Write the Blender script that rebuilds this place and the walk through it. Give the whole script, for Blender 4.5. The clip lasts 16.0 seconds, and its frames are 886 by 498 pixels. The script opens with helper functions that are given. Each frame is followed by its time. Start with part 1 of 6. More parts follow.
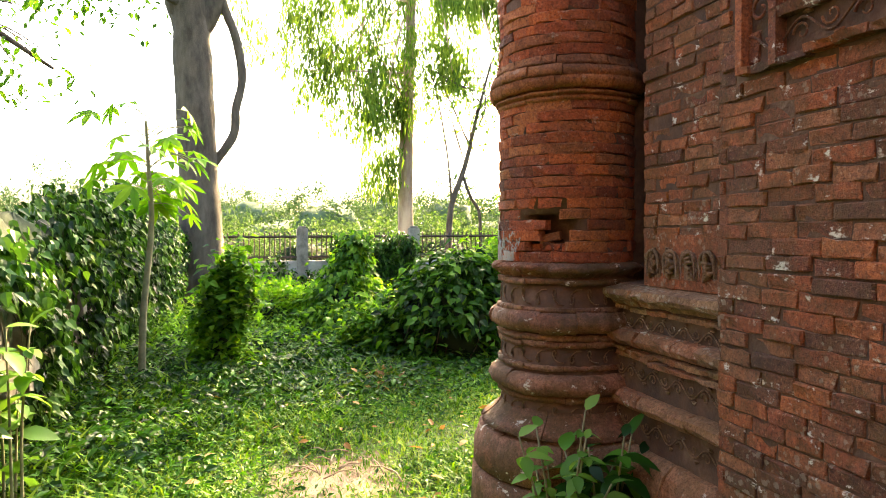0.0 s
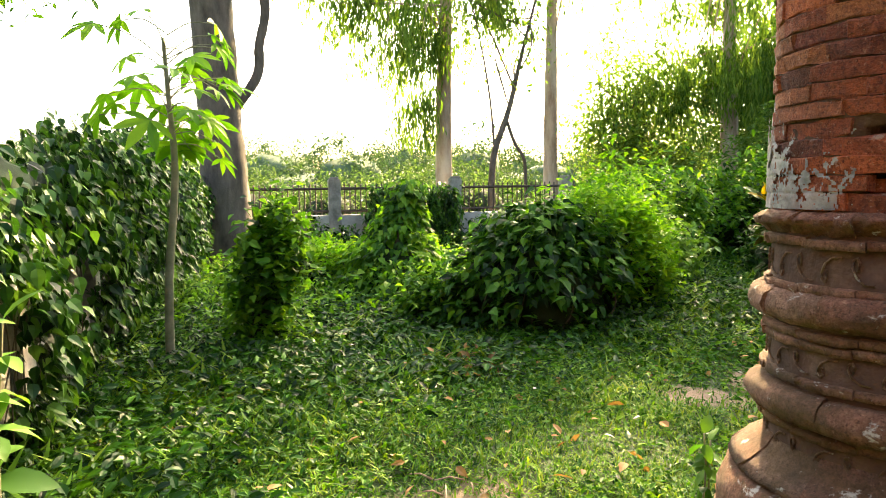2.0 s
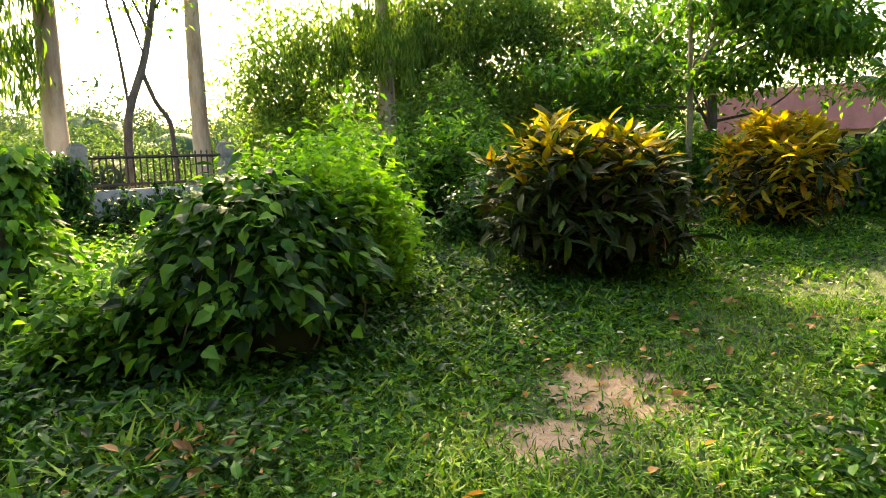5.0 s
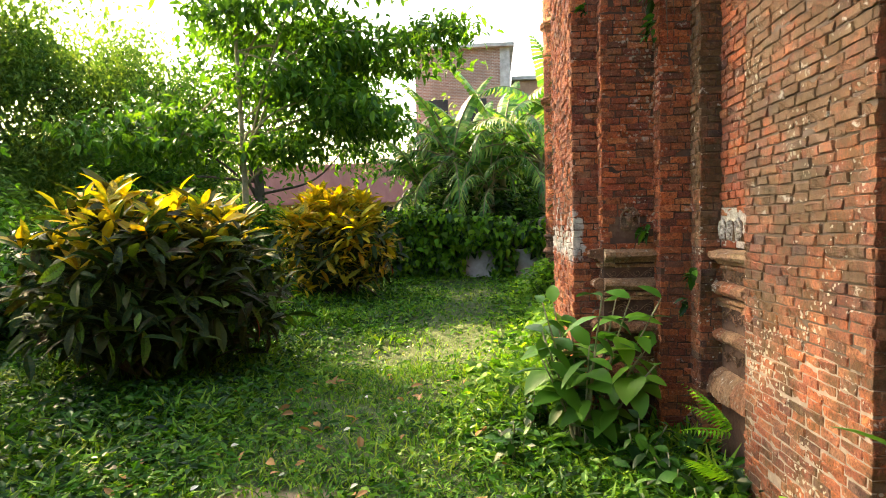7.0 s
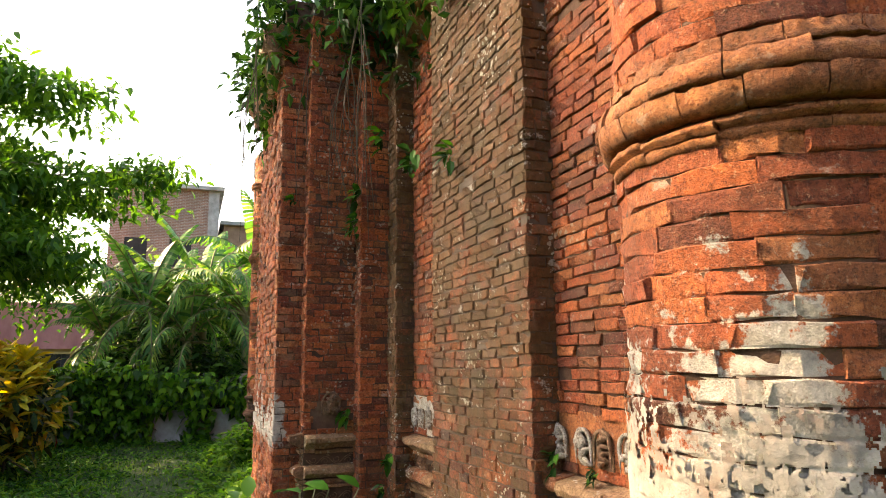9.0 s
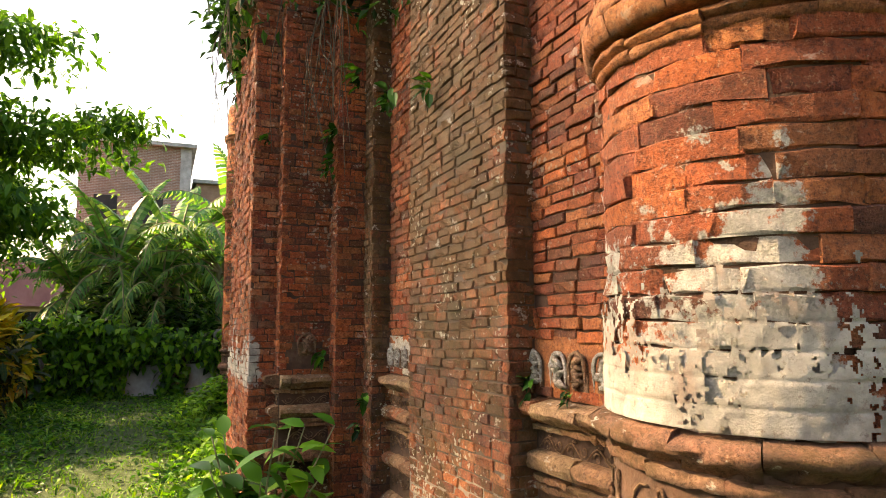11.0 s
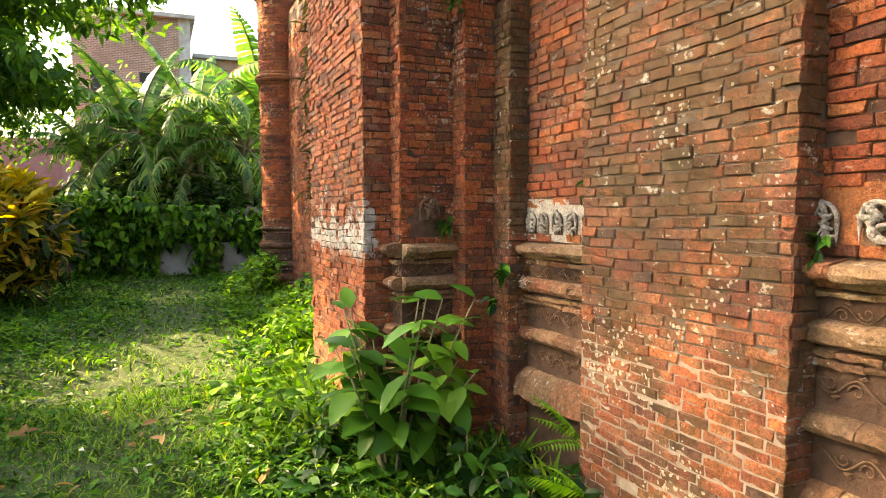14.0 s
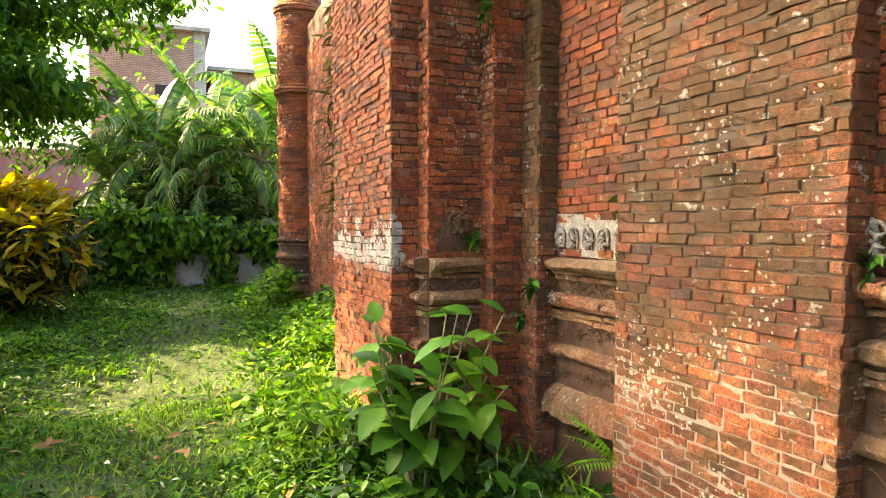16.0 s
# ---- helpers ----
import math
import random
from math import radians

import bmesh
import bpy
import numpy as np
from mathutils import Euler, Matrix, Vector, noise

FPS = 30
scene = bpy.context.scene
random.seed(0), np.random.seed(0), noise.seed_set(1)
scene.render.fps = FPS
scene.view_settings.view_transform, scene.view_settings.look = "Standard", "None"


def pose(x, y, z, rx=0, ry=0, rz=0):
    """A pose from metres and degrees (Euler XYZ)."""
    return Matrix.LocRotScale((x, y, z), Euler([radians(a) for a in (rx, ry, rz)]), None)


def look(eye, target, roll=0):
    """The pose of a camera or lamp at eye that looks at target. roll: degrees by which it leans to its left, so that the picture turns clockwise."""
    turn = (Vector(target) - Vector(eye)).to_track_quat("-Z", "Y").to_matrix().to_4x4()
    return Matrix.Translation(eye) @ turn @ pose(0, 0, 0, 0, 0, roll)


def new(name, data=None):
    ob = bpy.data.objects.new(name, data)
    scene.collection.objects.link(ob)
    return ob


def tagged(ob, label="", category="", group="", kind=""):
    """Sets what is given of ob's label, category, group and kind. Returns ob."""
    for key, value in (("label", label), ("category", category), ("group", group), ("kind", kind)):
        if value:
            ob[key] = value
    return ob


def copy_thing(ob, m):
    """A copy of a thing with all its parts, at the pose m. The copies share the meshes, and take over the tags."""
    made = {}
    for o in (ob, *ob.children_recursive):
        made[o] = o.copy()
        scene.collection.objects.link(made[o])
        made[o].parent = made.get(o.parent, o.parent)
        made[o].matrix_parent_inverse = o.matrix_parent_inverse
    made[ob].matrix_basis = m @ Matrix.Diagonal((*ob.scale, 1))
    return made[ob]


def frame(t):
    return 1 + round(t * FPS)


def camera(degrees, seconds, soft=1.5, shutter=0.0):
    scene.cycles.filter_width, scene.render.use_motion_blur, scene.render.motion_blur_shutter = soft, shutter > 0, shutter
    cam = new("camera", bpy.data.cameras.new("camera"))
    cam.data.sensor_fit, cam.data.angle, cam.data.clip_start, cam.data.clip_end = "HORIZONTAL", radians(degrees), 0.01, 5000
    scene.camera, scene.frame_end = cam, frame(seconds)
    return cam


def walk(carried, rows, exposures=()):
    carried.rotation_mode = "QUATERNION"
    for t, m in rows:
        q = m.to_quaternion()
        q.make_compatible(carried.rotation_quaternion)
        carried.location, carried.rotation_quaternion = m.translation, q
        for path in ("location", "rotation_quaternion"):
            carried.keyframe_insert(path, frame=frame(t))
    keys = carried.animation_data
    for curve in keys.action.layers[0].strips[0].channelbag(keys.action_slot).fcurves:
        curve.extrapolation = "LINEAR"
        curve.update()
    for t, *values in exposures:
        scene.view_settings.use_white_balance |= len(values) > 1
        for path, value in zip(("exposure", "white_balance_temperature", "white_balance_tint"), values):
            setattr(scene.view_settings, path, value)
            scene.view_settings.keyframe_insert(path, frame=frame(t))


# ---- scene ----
cam = camera(68.6, 16.0, soft=1.0)
METRES, EYE, TILT, LEAN, TURN = 6.6, 1.62, 0.0, 0.0, -16.0
ROWS = [
    (0.0, 0.0, 0.0, 0.0, -0.01, -1.28, 0.24),
    (0.5, -0.0238, 0.05, -0.0066, 0.92, -2.43, 0.33),
    (1.0, -0.0614, 0.1041, -0.0085, 2.7, -3.34, 0.42),
    (1.5, -0.0854, 0.1578, -0.0096, 2.77, -4.38, 0.55),
    (2.0, -0.1097, 0.22, -0.0089, 1.25, -5.36, 0.78),
    (2.5, -0.1359, 0.2774, -0.0087, -1.13, -6.06, 1.01),
    (3.0, -0.1524, 0.3316, -0.0092, -6.66, -6.92, 1.22),
    (3.5, -0.1538, 0.3854, -0.0088, -12.62, -7.15, 1.41),
    (6.0, -0.1516, 0.6372, -0.0133, -46.62, -9.1, 1.51),
    (6.5, -0.1338, 0.6645, -0.01, -57.49, -7.96, 1.55),
    (7.0, -0.116, 0.6855, -0.0045, -69.61, -3.55, 1.44),
    (7.5, -0.1146, 0.686, 0.0164, -81.01, 1.07, 1.33),
    (8.0, -0.1198, 0.6829, 0.0303, -89.27, 5.56, 1.18),
    (8.5, -0.1229, 0.6821, 0.0376, -94.19, 9.22, 1.03),
    (11.0, -0.1161, 0.6826, 0.014, -97.15, 5.51, 0.12),
    (11.5, -0.1159, 0.6889, 0.0045, -95.94, 2.57, -0.04),
    (12.0, -0.0924, 0.715, -0.0015, -96.51, 0.07, -0.21),
    (12.5, -0.0608, 0.7438, -0.001, -97.46, -1.45, -0.29),
    (13.0, -0.0278, 0.7839, -0.0037, -97.63, -2.81, -0.13),
    (13.5, -0.015, 0.8033, -0.0067, -97.47, -3.83, 0.01),
    (14.0, -0.0156, 0.8057, -0.0071, -97.45, -4.68, 0.1),
    (14.5, -0.0152, 0.8058, -0.0071, -96.87, -5.2, 0.06),
    (15.0, -0.0124, 0.8125, -0.0072, -95.97, -5.2, -0.07),
    (15.5, -0.0107, 0.8188, -0.0072, -95.46, -5.1, -0.18),
    (16.0, -0.0103, 0.8223, -0.005, -96.62, -3.64, -0.2),
]
EXPOSURES = [(0.0, 3.4, 7300, 8), (2.5, 2.95, 7300, 6), (3.7, 2.85, 7300, 6), (6.0, 2.95, 7300, 8), (7.5, 3.1, 7300, 10), (8.6, 2.75, 7300, 11), (11.0, 2.5, 7700, 12), (13.0, 2.9, 7700, 11), (16.0, 3.25, 7500, 10)]
walk(cam, [(t, pose(0, 0, EYE, TILT, LEAN, TURN) @ pose(METRES * x, METRES * y, METRES * z, 90 + pitch, roll, yaw)) for t, x, y, z, yaw, pitch, roll in ROWS], EXPOSURES)
# ---- world, sun, exposure ----
SUN_AZ, SUN_EL = 38.0, 30.0          # degrees from +y towards +x, and above the ground
world = bpy.data.worlds.new("sky")
scene.world = world
world.use_nodes = True
wn = world.node_tree.nodes
sky = wn.new("ShaderNodeTexSky")
sky.sky_type, sky.sun_disc = "NISHITA", False
sky.sun_elevation, sky.sun_rotation = radians(SUN_EL), radians(SUN_AZ)
sky.air_density, sky.dust_density, sky.ozone_density = 1.0, 6.0, 1.0
world.node_tree.links.new(sky.outputs[0], wn["Background"].inputs[0])
wn["Background"].inputs[1].default_value = 0.14
sun = new("sun", bpy.data.lights.new("sun", "SUN"))
sun.data.energy, sun.data.angle, sun.data.color = 5.0, radians(0.7), (1.0, 0.75, 0.44)
sd = Vector((math.sin(radians(SUN_AZ)) * math.cos(radians(SUN_EL)), math.cos(radians(SUN_AZ)) * math.cos(radians(SUN_EL)), math.sin(radians(SUN_EL))))
sun.matrix_world = look(sd * 40, (0, 0, 0))


# ---- materials ----
class Mat:
    """A node material in the making."""

    def __init__(self, name):
        self.m = bpy.data.materials.new(name)
        self.m.use_nodes = True
        self.t = self.m.node_tree
        self.b = self.t.nodes["Principled BSDF"]

    def n(self, kind, **kw):
        node = self.t.nodes.new("ShaderNode" + kind)
        for k, v in kw.items():
            if k in node.inputs:
                node.inputs[k].default_value = v
        return node

    def link(self, a, b):
        self.t.links.new(a, b)

    def pos(self):
        return self.n("NewGeometry").outputs["Position"]

    def noise(self, scale, detail=4.0, rough=0.6, vec=None, stretch=None):
        node = self.n("TexNoise", Scale=scale, Detail=detail, Roughness=rough)
        v = vec or self.pos()
        if stretch:
            s = self.n("VectorMath")
            s.operation = "MULTIPLY"
            s.inputs[1].default_value = stretch
            self.link(v, s.inputs[0])
            v = s.outputs[0]
        self.link(v, node.inputs["Vector"])
        return node.outputs["Fac"]

    def ramp(self, fac, stops):
        node = self.n("ValToRGB")
        e = node.color_ramp.elements
        while len(e) < len(stops):
            e.new(0.5)
        for el, (p, c) in zip(e, stops):
            el.position = p
            el.color = (*c, 1) if not isinstance(c, (int, float)) else (c, c, c, 1)
        self.link(fac, node.inputs["Fac"])
        return node.outputs["Color"]

    def mix(self, fac, a, b, kind="MIX"):
        node = self.n("Mix")
        node.data_type, node.blend_type = "RGBA", kind
        for v, s in ((fac, node.inputs[0]), (a, node.inputs[6]), (b, node.inputs[7])):
            if isinstance(v, (int, float)):
                s.default_value = v
            elif isinstance(v, tuple):
                s.default_value = (*v, 1)
            else:
                self.link(v, s)
        return node.outputs[2]

    def math(self, op, a, b=0.0, clamp=False):
        node = self.n("Math")
        node.operation, node.use_clamp = op, clamp
        for v, s in ((a, node.inputs[0]), (b, node.inputs[1])):
            if isinstance(v, (int, float)):
                s.default_value = v
            else:
                self.link(v, s)
        return node.outputs[0]

    def rnd(self):
        """A random number for each piece, an object or an island of a joined mesh."""
        a, b = self.n("ObjectInfo").outputs["Random"], self.n("NewGeometry").outputs["Random Per Island"]
        return self.math("FRACT", self.math("ADD", a, b))

    def bump(self, height, strength, dist=0.01):
        node = self.n("Bump", Strength=strength, Distance=dist)
        self.link(height, node.inputs["Height"])
        self.link(node.outputs[0], self.b.inputs["Normal"])

    def done(self, colour, rough=0.8, metal=0.0):
        if isinstance(colour, tuple):
            self.b.inputs["Base Color"].default_value = (*colour, 1)
        else:
            self.link(colour, self.b.inputs["Base Color"])
        if isinstance(rough, (int, float)):
            self.b.inputs["Roughness"].default_value = rough
        else:
            self.link(rough, self.b.inputs["Roughness"])
        self.b.inputs["Metallic"].default_value = metal
        return self.m


def brick_mat(name, tones, moss=0.5, lime=0.4, dots=0.0, paint=None, grime=0.5, mortar=0.0, moss_shade_rise=0.0):
    m = Mat(name)
    c = m.ramp(m.rnd(), [(i / (len(tones) - 1), t) for i, t in enumerate(tones)])
    c = m.mix(m.ramp(m.noise(38, 6, 0.7), [(0.36, 0.0), (0.66, 1.0)]), c, m.mix(1.0, c, (0.52, 0.45, 0.41), "MULTIPLY"))
    c = m.mix(m.ramp(m.noise(95, 6, 0.85), [(0.48, 0.0), (0.62, 1.0)]), c, m.mix(1.0, c, (0.32, 0.27, 0.24), "MULTIPLY"))
    c = m.mix(m.ramp(m.noise(75, 6, 0.8), [(0.57, 0.0), (0.66, 0.55)]), c, (0.58, 0.34, 0.20))
    big = m.noise(2.3, 6, 0.65)
    c = m.mix(m.math("MULTIPLY", m.ramp(big, [(0.45, 0.0), (0.68, 1.0)]), grime), c, (0.028, 0.019, 0.013))
    if moss:
        n0 = m.noise(4.2, 10, 0.78, stretch=(1, 1, 0.9))
        # moss thickens with height; it also paints the shade on the upper wall
        if moss_shade_rise:
            sz = m.n("SeparateXYZ")
            m.link(m.pos(), sz.inputs[0])
            n0 = m.math("ADD", n0, m.math("MULTIPLY", m.math("SUBTRACT", sz.outputs["Z"], 1.35), moss_shade_rise))
        f = m.math("MULTIPLY", m.ramp(n0, [(0.44, 0.0), (0.56, 1.0)]), moss)
        c = m.mix(f, c, m.mix(m.noise(30), (0.016, 0.011, 0.003), (0.115, 0.066, 0.011)))
    if mortar:
        f = m.math("MULTIPLY", m.ramp(m.noise(7, 6, 0.7), [(0.50, 0.0), (0.60, 1.0)]), mortar)
        c = m.mix(f, c, (0.42, 0.29, 0.19))
    if lime:
        f = m.math("MULTIPLY", m.ramp(m.noise(9, 8, 0.72, stretch=(1, 1, 1.5)), [(0.61, 0.0), (0.66, 1.0)]), lime)
        c = m.mix(f, c, (0.62, 0.58, 0.50))
    if dots:
        v = m.n("TexVoronoi", Scale=31.0, Randomness=1.0)
        m.link(m.pos(), v.inputs["Vector"])
        f = m.math("LESS_THAN", m.math("ADD", v.outputs["Distance"], m.math("MULTIPLY", m.noise(70, 5, 0.8), 0.85)), m.math("MULTIPLY", m.ramp(m.noise(2.1, 5), [(0.34, 0.0), (0.62, 1.0)]), 0.80))
        c = m.mix(m.math("MULTIPLY", f, dots), c, m.mix(m.noise(60, 5), (0.24, 0.21, 0.14), (0.60, 0.56, 0.45)))
    if paint:
        z0, z1, y0 = paint
        s = m.n("SeparateXYZ")
        m.link(m.pos(), s.inputs[0])
        z, n1, n2 = s.outputs["Z"], m.noise(4.5, 9, 0.72), m.noise(22, 6, 0.7)
        up = m.math("DIVIDE", m.math("SUBTRACT", z1, z), z1 - z0)
        side = m.math("MULTIPLY", m.math("SUBTRACT", s.outputs["Y"], y0), 2.6)
        val = m.math("ADD", m.math("MULTIPLY", up, 0.25), m.math("MINIMUM", side, 0.12))
        val = m.math("ADD", val, m.math("ADD", m.math("MULTIPLY", n1, 1.1), m.math("MULTIPLY", n2, 0.35)))
        f = m.ramp(val, [(0.95, 0.0), (0.99, 0.9)])
        edge = m.math("ADD", z, m.math("MULTIPLY", m.math("SUBTRACT", m.noise(7, 7, 0.75), 0.5), 0.45))
        f = m.math("MULTIPLY", f, m.ramp(m.math("SUBTRACT", edge, z0 - 0.5), [(0.42, 0.0), (0.50, 1.0)]))
        c = m.mix(f, c, m.mix(m.ramp(m.noise(16, 8, 0.75), [(0.36, 0.0), (0.64, 1.0)]), (0.20, 0.21, 0.20), (0.56, 0.53, 0.47)))
    h = m.math("ADD", m.noise(48, 8, 0.78), m.math("MULTIPLY", m.noise(190, 3), 0.6))
    m.bump(h, 0.9, 0.014)
    return m.done(c, 0.9)


RED = [(0.24, 0.052, 0.022), (0.46, 0.100, 0.028), (0.60, 0.155, 0.036), (0.38, 0.078, 0.030), (0.54, 0.18, 0.055), (0.15, 0.038, 0.020), (0.50, 0.115, 0.030)]
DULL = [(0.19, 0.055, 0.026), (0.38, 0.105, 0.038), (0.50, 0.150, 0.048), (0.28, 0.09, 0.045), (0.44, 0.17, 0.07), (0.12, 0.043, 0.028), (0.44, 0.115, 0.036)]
PIER = [(0.22, 0.058, 0.026), (0.44, 0.110, 0.036), (0.55, 0.165, 0.046), (0.32, 0.085, 0.038), (0.50, 0.19, 0.075), (0.11, 0.045, 0.032), (0.50, 0.125, 0.036)]
M_BRICK = brick_mat("brick_red", RED, 0.25, 0.3, 0.4, grime=0.5)
# real moss and grime, made heavier for the shade higher up the pier
M_PIER = brick_mat("brick_mossy", PIER, 0.8, 0.6, 0.8, grime=0.7, mortar=0.12, moss_shade_rise=0.06)
# west wall brick: duller than M_BRICK, part of its shade is in the colour
M_WEST = brick_mat("brick_painted_shade", DULL, 0.5, 0.95, 0.25, grime=0.6)
M_TURRET = brick_mat("brick_turret", RED, 0.12, 0.3, 0.0, paint=(1.42, 2.05, 3.42), grime=0.45)
M_STONE = brick_mat("terracotta_moulding", [(0.38, 0.17, 0.08), (0.48, 0.28, 0.15), (0.42, 0.14, 0.06), (0.54, 0.37, 0.21)], 0.45, 0.75, 0.3, grime=0.7)
M_RELIEF = brick_mat("carved_terracotta", [(0.24, 0.13, 0.075), (0.33, 0.20, 0.12)], 0.4, 0.55, grime=0.4)
M_LIMEFIG = brick_mat("limewashed_relief", [(0.50, 0.48, 0.43), (0.70, 0.67, 0.61)], 0.15, 0.5, grime=0.35)


def joint_mat():
    m = Mat("old_mortar")
    c = m.ramp(m.noise(5, 7, 0.7), [(0.3, (0.030, 0.016, 0.010)), (0.55, (0.085, 0.042, 0.024)), (0.78, (0.18, 0.115, 0.075))])
    m.bump(m.noise(60, 5), 0.8)
    return m.done(c, 0.95)


M_JOINT = joint_mat()


def repointed_mat():
    m = Mat("pale_repointing_mortar")
    s = m.n("SeparateXYZ")
    m.link(m.pos(), s.inputs[0])
    f = m.math("ADD", s.outputs["Z"], m.math("MULTIPLY", m.math("SUBTRACT", m.noise(3, 5), 0.5), 0.7))
    c = m.mix(m.ramp(f, [(0.98, 0.0), (1.0, 1.0)]), m.mix(m.noise(24, 6), (0.14, 0.095, 0.065), (0.40, 0.33, 0.26)), m.mix(m.noise(8), (0.05, 0.034, 0.024), (0.14, 0.10, 0.07)))
    m.bump(m.noise(60, 5), 0.8)
    return m.done(c, 0.95)


M_REPOINT = repointed_mat()


def plain_mat(name, a, b, scale=6.0, rough=0.85, metal=0.0, bump=0.3, stretch=None):
    m = Mat(name)
    n1 = m.noise(scale, 7, 0.68, stretch=stretch)
    c = m.mix(m.ramp(n1, [(0.35, 0.0), (0.65, 1.0)]), a, b)
    c = m.mix(m.math("MULTIPLY", m.noise(scale * 9, 3), 0.35), c, m.mix(1.0, c, (0.5, 0.5, 0.5), "MULTIPLY"))
    m.bump(m.noise(scale * 7, 5), bump)
    return m.done(c, rough, metal)


M_CONCRETE = plain_mat("weathered_concrete", (0.13, 0.12, 0.10), (0.33, 0.31, 0.27), 5)
M_IRON = plain_mat("dark_iron", (0.02, 0.018, 0.015), (0.06, 0.04, 0.03), 20, 0.6, 0.3)
M_BARK = plain_mat("grey_bark", (0.05, 0.038, 0.028), (0.13, 0.105, 0.08), 5, 0.95, bump=0.9, stretch=(1, 1, 0.35))
M_PALEBARK = plain_mat("pale_smooth_bark", (0.20, 0.12, 0.07), (0.46, 0.37, 0.27), 3, 0.85, bump=0.3, stretch=(1, 1, 0.25))
M_TWIG = plain_mat("brown_twig", (0.06, 0.045, 0.03), (0.13, 0.10, 0.06), 14)
M_GREENSTEM = plain_mat("green_stem", (0.12, 0.13, 0.06), (0.24, 0.22, 0.13), 9)
M_BANANASTEM = plain_mat("banana_stem", (0.10, 0.10, 0.04), (0.22, 0.20, 0.09), 4, stretch=(1, 1, 0.2))
M_PINK = plain_mat("pink_limewash", (0.30, 0.11, 0.11), (0.50, 0.21, 0.20), 0.6, 0.9, bump=0.1, stretch=(1, 1, 0.4))
M_OCHRE = plain_mat("ochre_wall", (0.36, 0.23, 0.08), (0.48, 0.32, 0.13), 0.8, 0.9, bump=0.1)
M_FARBRICK = plain_mat("far_brickwork", (0.26, 0.14, 0.09), (0.38, 0.23, 0.15), 2.5, 0.9, bump=0.1)
def far_brick_mat():
    m = Mat("far_brick_courses")
    s = m.n("SeparateXYZ")
    m.link(m.pos(), s.inputs[0])
    v = m.n("CombineXYZ")
    m.link(s.outputs["Y"], v.inputs[0])
    m.link(s.outputs["Z"], v.inputs[1])
    b = m.n("TexBrick", Color1=(0.30, 0.15, 0.10, 1), Color2=(0.20, 0.10, 0.07, 1), Mortar=(0.36, 0.31, 0.26, 1), Scale=1.0)
    b.inputs["Brick Width"].default_value, b.inputs["Row Height"].default_value, b.inputs["Mortar Size"].default_value = 0.26, 0.085, 0.014
    m.link(v.outputs[0], b.inputs["Vector"])
    c = m.mix(m.ramp(m.noise(1.2, 7, 0.7), [(0.4, 0.0), (0.7, 0.7)]), b.outputs["Color"], (0.13, 0.085, 0.06))
    m.bump(m.noise(20, 5), 0.4)
    return m.done(c, 0.9)


M_FARCOURSE = far_brick_mat()
# near-black colour in place of the unlit rooms behind the far windows
M_DARK = plain_mat("painted_room_dark", (0.012, 0.012, 0.012), (0.03, 0.028, 0.025), 2)
M_GREYSLAB = plain_mat("grey_slab", (0.24, 0.23, 0.21), (0.46, 0.44, 0.41), 2)


def leaf_mat(name, tones, translucent=0.45, rough=0.45, patch=None):
    """tones: dark to light greens; every leaf takes its own; patch: a second tone that comes in spots."""
    m = Mat(name)
    r = m.rnd()
    c = m.ramp(r, [(i / max(1, len(tones) - 1), t) for i, t in enumerate(tones)])
    c = m.mix(m.math("MULTIPLY", m.noise(1.6, 3), 0.55), c, m.mix(1.0, c, (0.55, 0.62, 0.5), "MULTIPLY"))
    if patch:
        c = m.mix(m.ramp(m.noise(45, 4, 0.7), [(0.47, 0.0), (0.6, 1.0)]), c, patch)
    tr = m.n("BsdfTranslucent")
    m.link(m.mix(1.0, c, (1.0, 1.0, 0.45), "MULTIPLY"), tr.inputs["Color"])
    mix = m.n("MixShader")
    mix.inputs[0].default_value = translucent
    out = m.t.nodes["Material Output"]
    m.link(m.b.outputs[0], mix.inputs[1])
    m.link(tr.outputs[0], mix.inputs[2])
    m.link(mix.outputs[0], out.inputs[0])
    m.b.inputs["Specular IOR Level"].default_value = 0.2
    return m.done(c, rough)


L_GRASS = leaf_mat("grass_blade", [(0.016, 0.06, 0.005), (0.06, 0.18, 0.010), (0.13, 0.29, 0.018), (0.26, 0.37, 0.035)], 0.45, 0.6)
L_WEED = leaf_mat("weed_leaf", [(0.004, 0.022, 0.003), (0.012, 0.055, 0.006), (0.028, 0.105, 0.010), (0.08, 0.22, 0.018)], 0.36, 0.42)
L_VINE = leaf_mat("creeper_leaf", [(0.005, 0.020, 0.004), (0.018, 0.065, 0.009), (0.045, 0.13, 0.018), (0.13, 0.26, 0.04)], 0.36, 0.35)
L_SHRUB = leaf_mat("shrub_leaf", [(0.016, 0.055, 0.007), (0.07, 0.20, 0.018), (0.13, 0.31, 0.026), (0.25, 0.45, 0.04)], 0.58, 0.5)
# darker copy of the shrub leaf: the mound's shaded side is in its colour
L_SHADEDSHRUB = leaf_mat("shaded_creeper_leaf", [(0.006, 0.028, 0.004), (0.025, 0.095, 0.010), (0.065, 0.19, 0.018), (0.17, 0.37, 0.032)], 0.5, 0.5)
L_BRIGHT = leaf_mat("bright_leaf", [(0.08, 0.23, 0.014), (0.15, 0.36, 0.02), (0.26, 0.47, 0.03)], 0.55, 0.5)
L_TREE = leaf_mat("tree_leaf", [(0.025, 0.085, 0.012), (0.06, 0.16, 0.018), (0.13, 0.27, 0.025)], 0.5, 0.45)
L_EUCA = leaf_mat("hanging_leaf", [(0.08, 0.16, 0.03), (0.15, 0.26, 0.045), (0.26, 0.37, 0.07)], 0.62, 0.5)
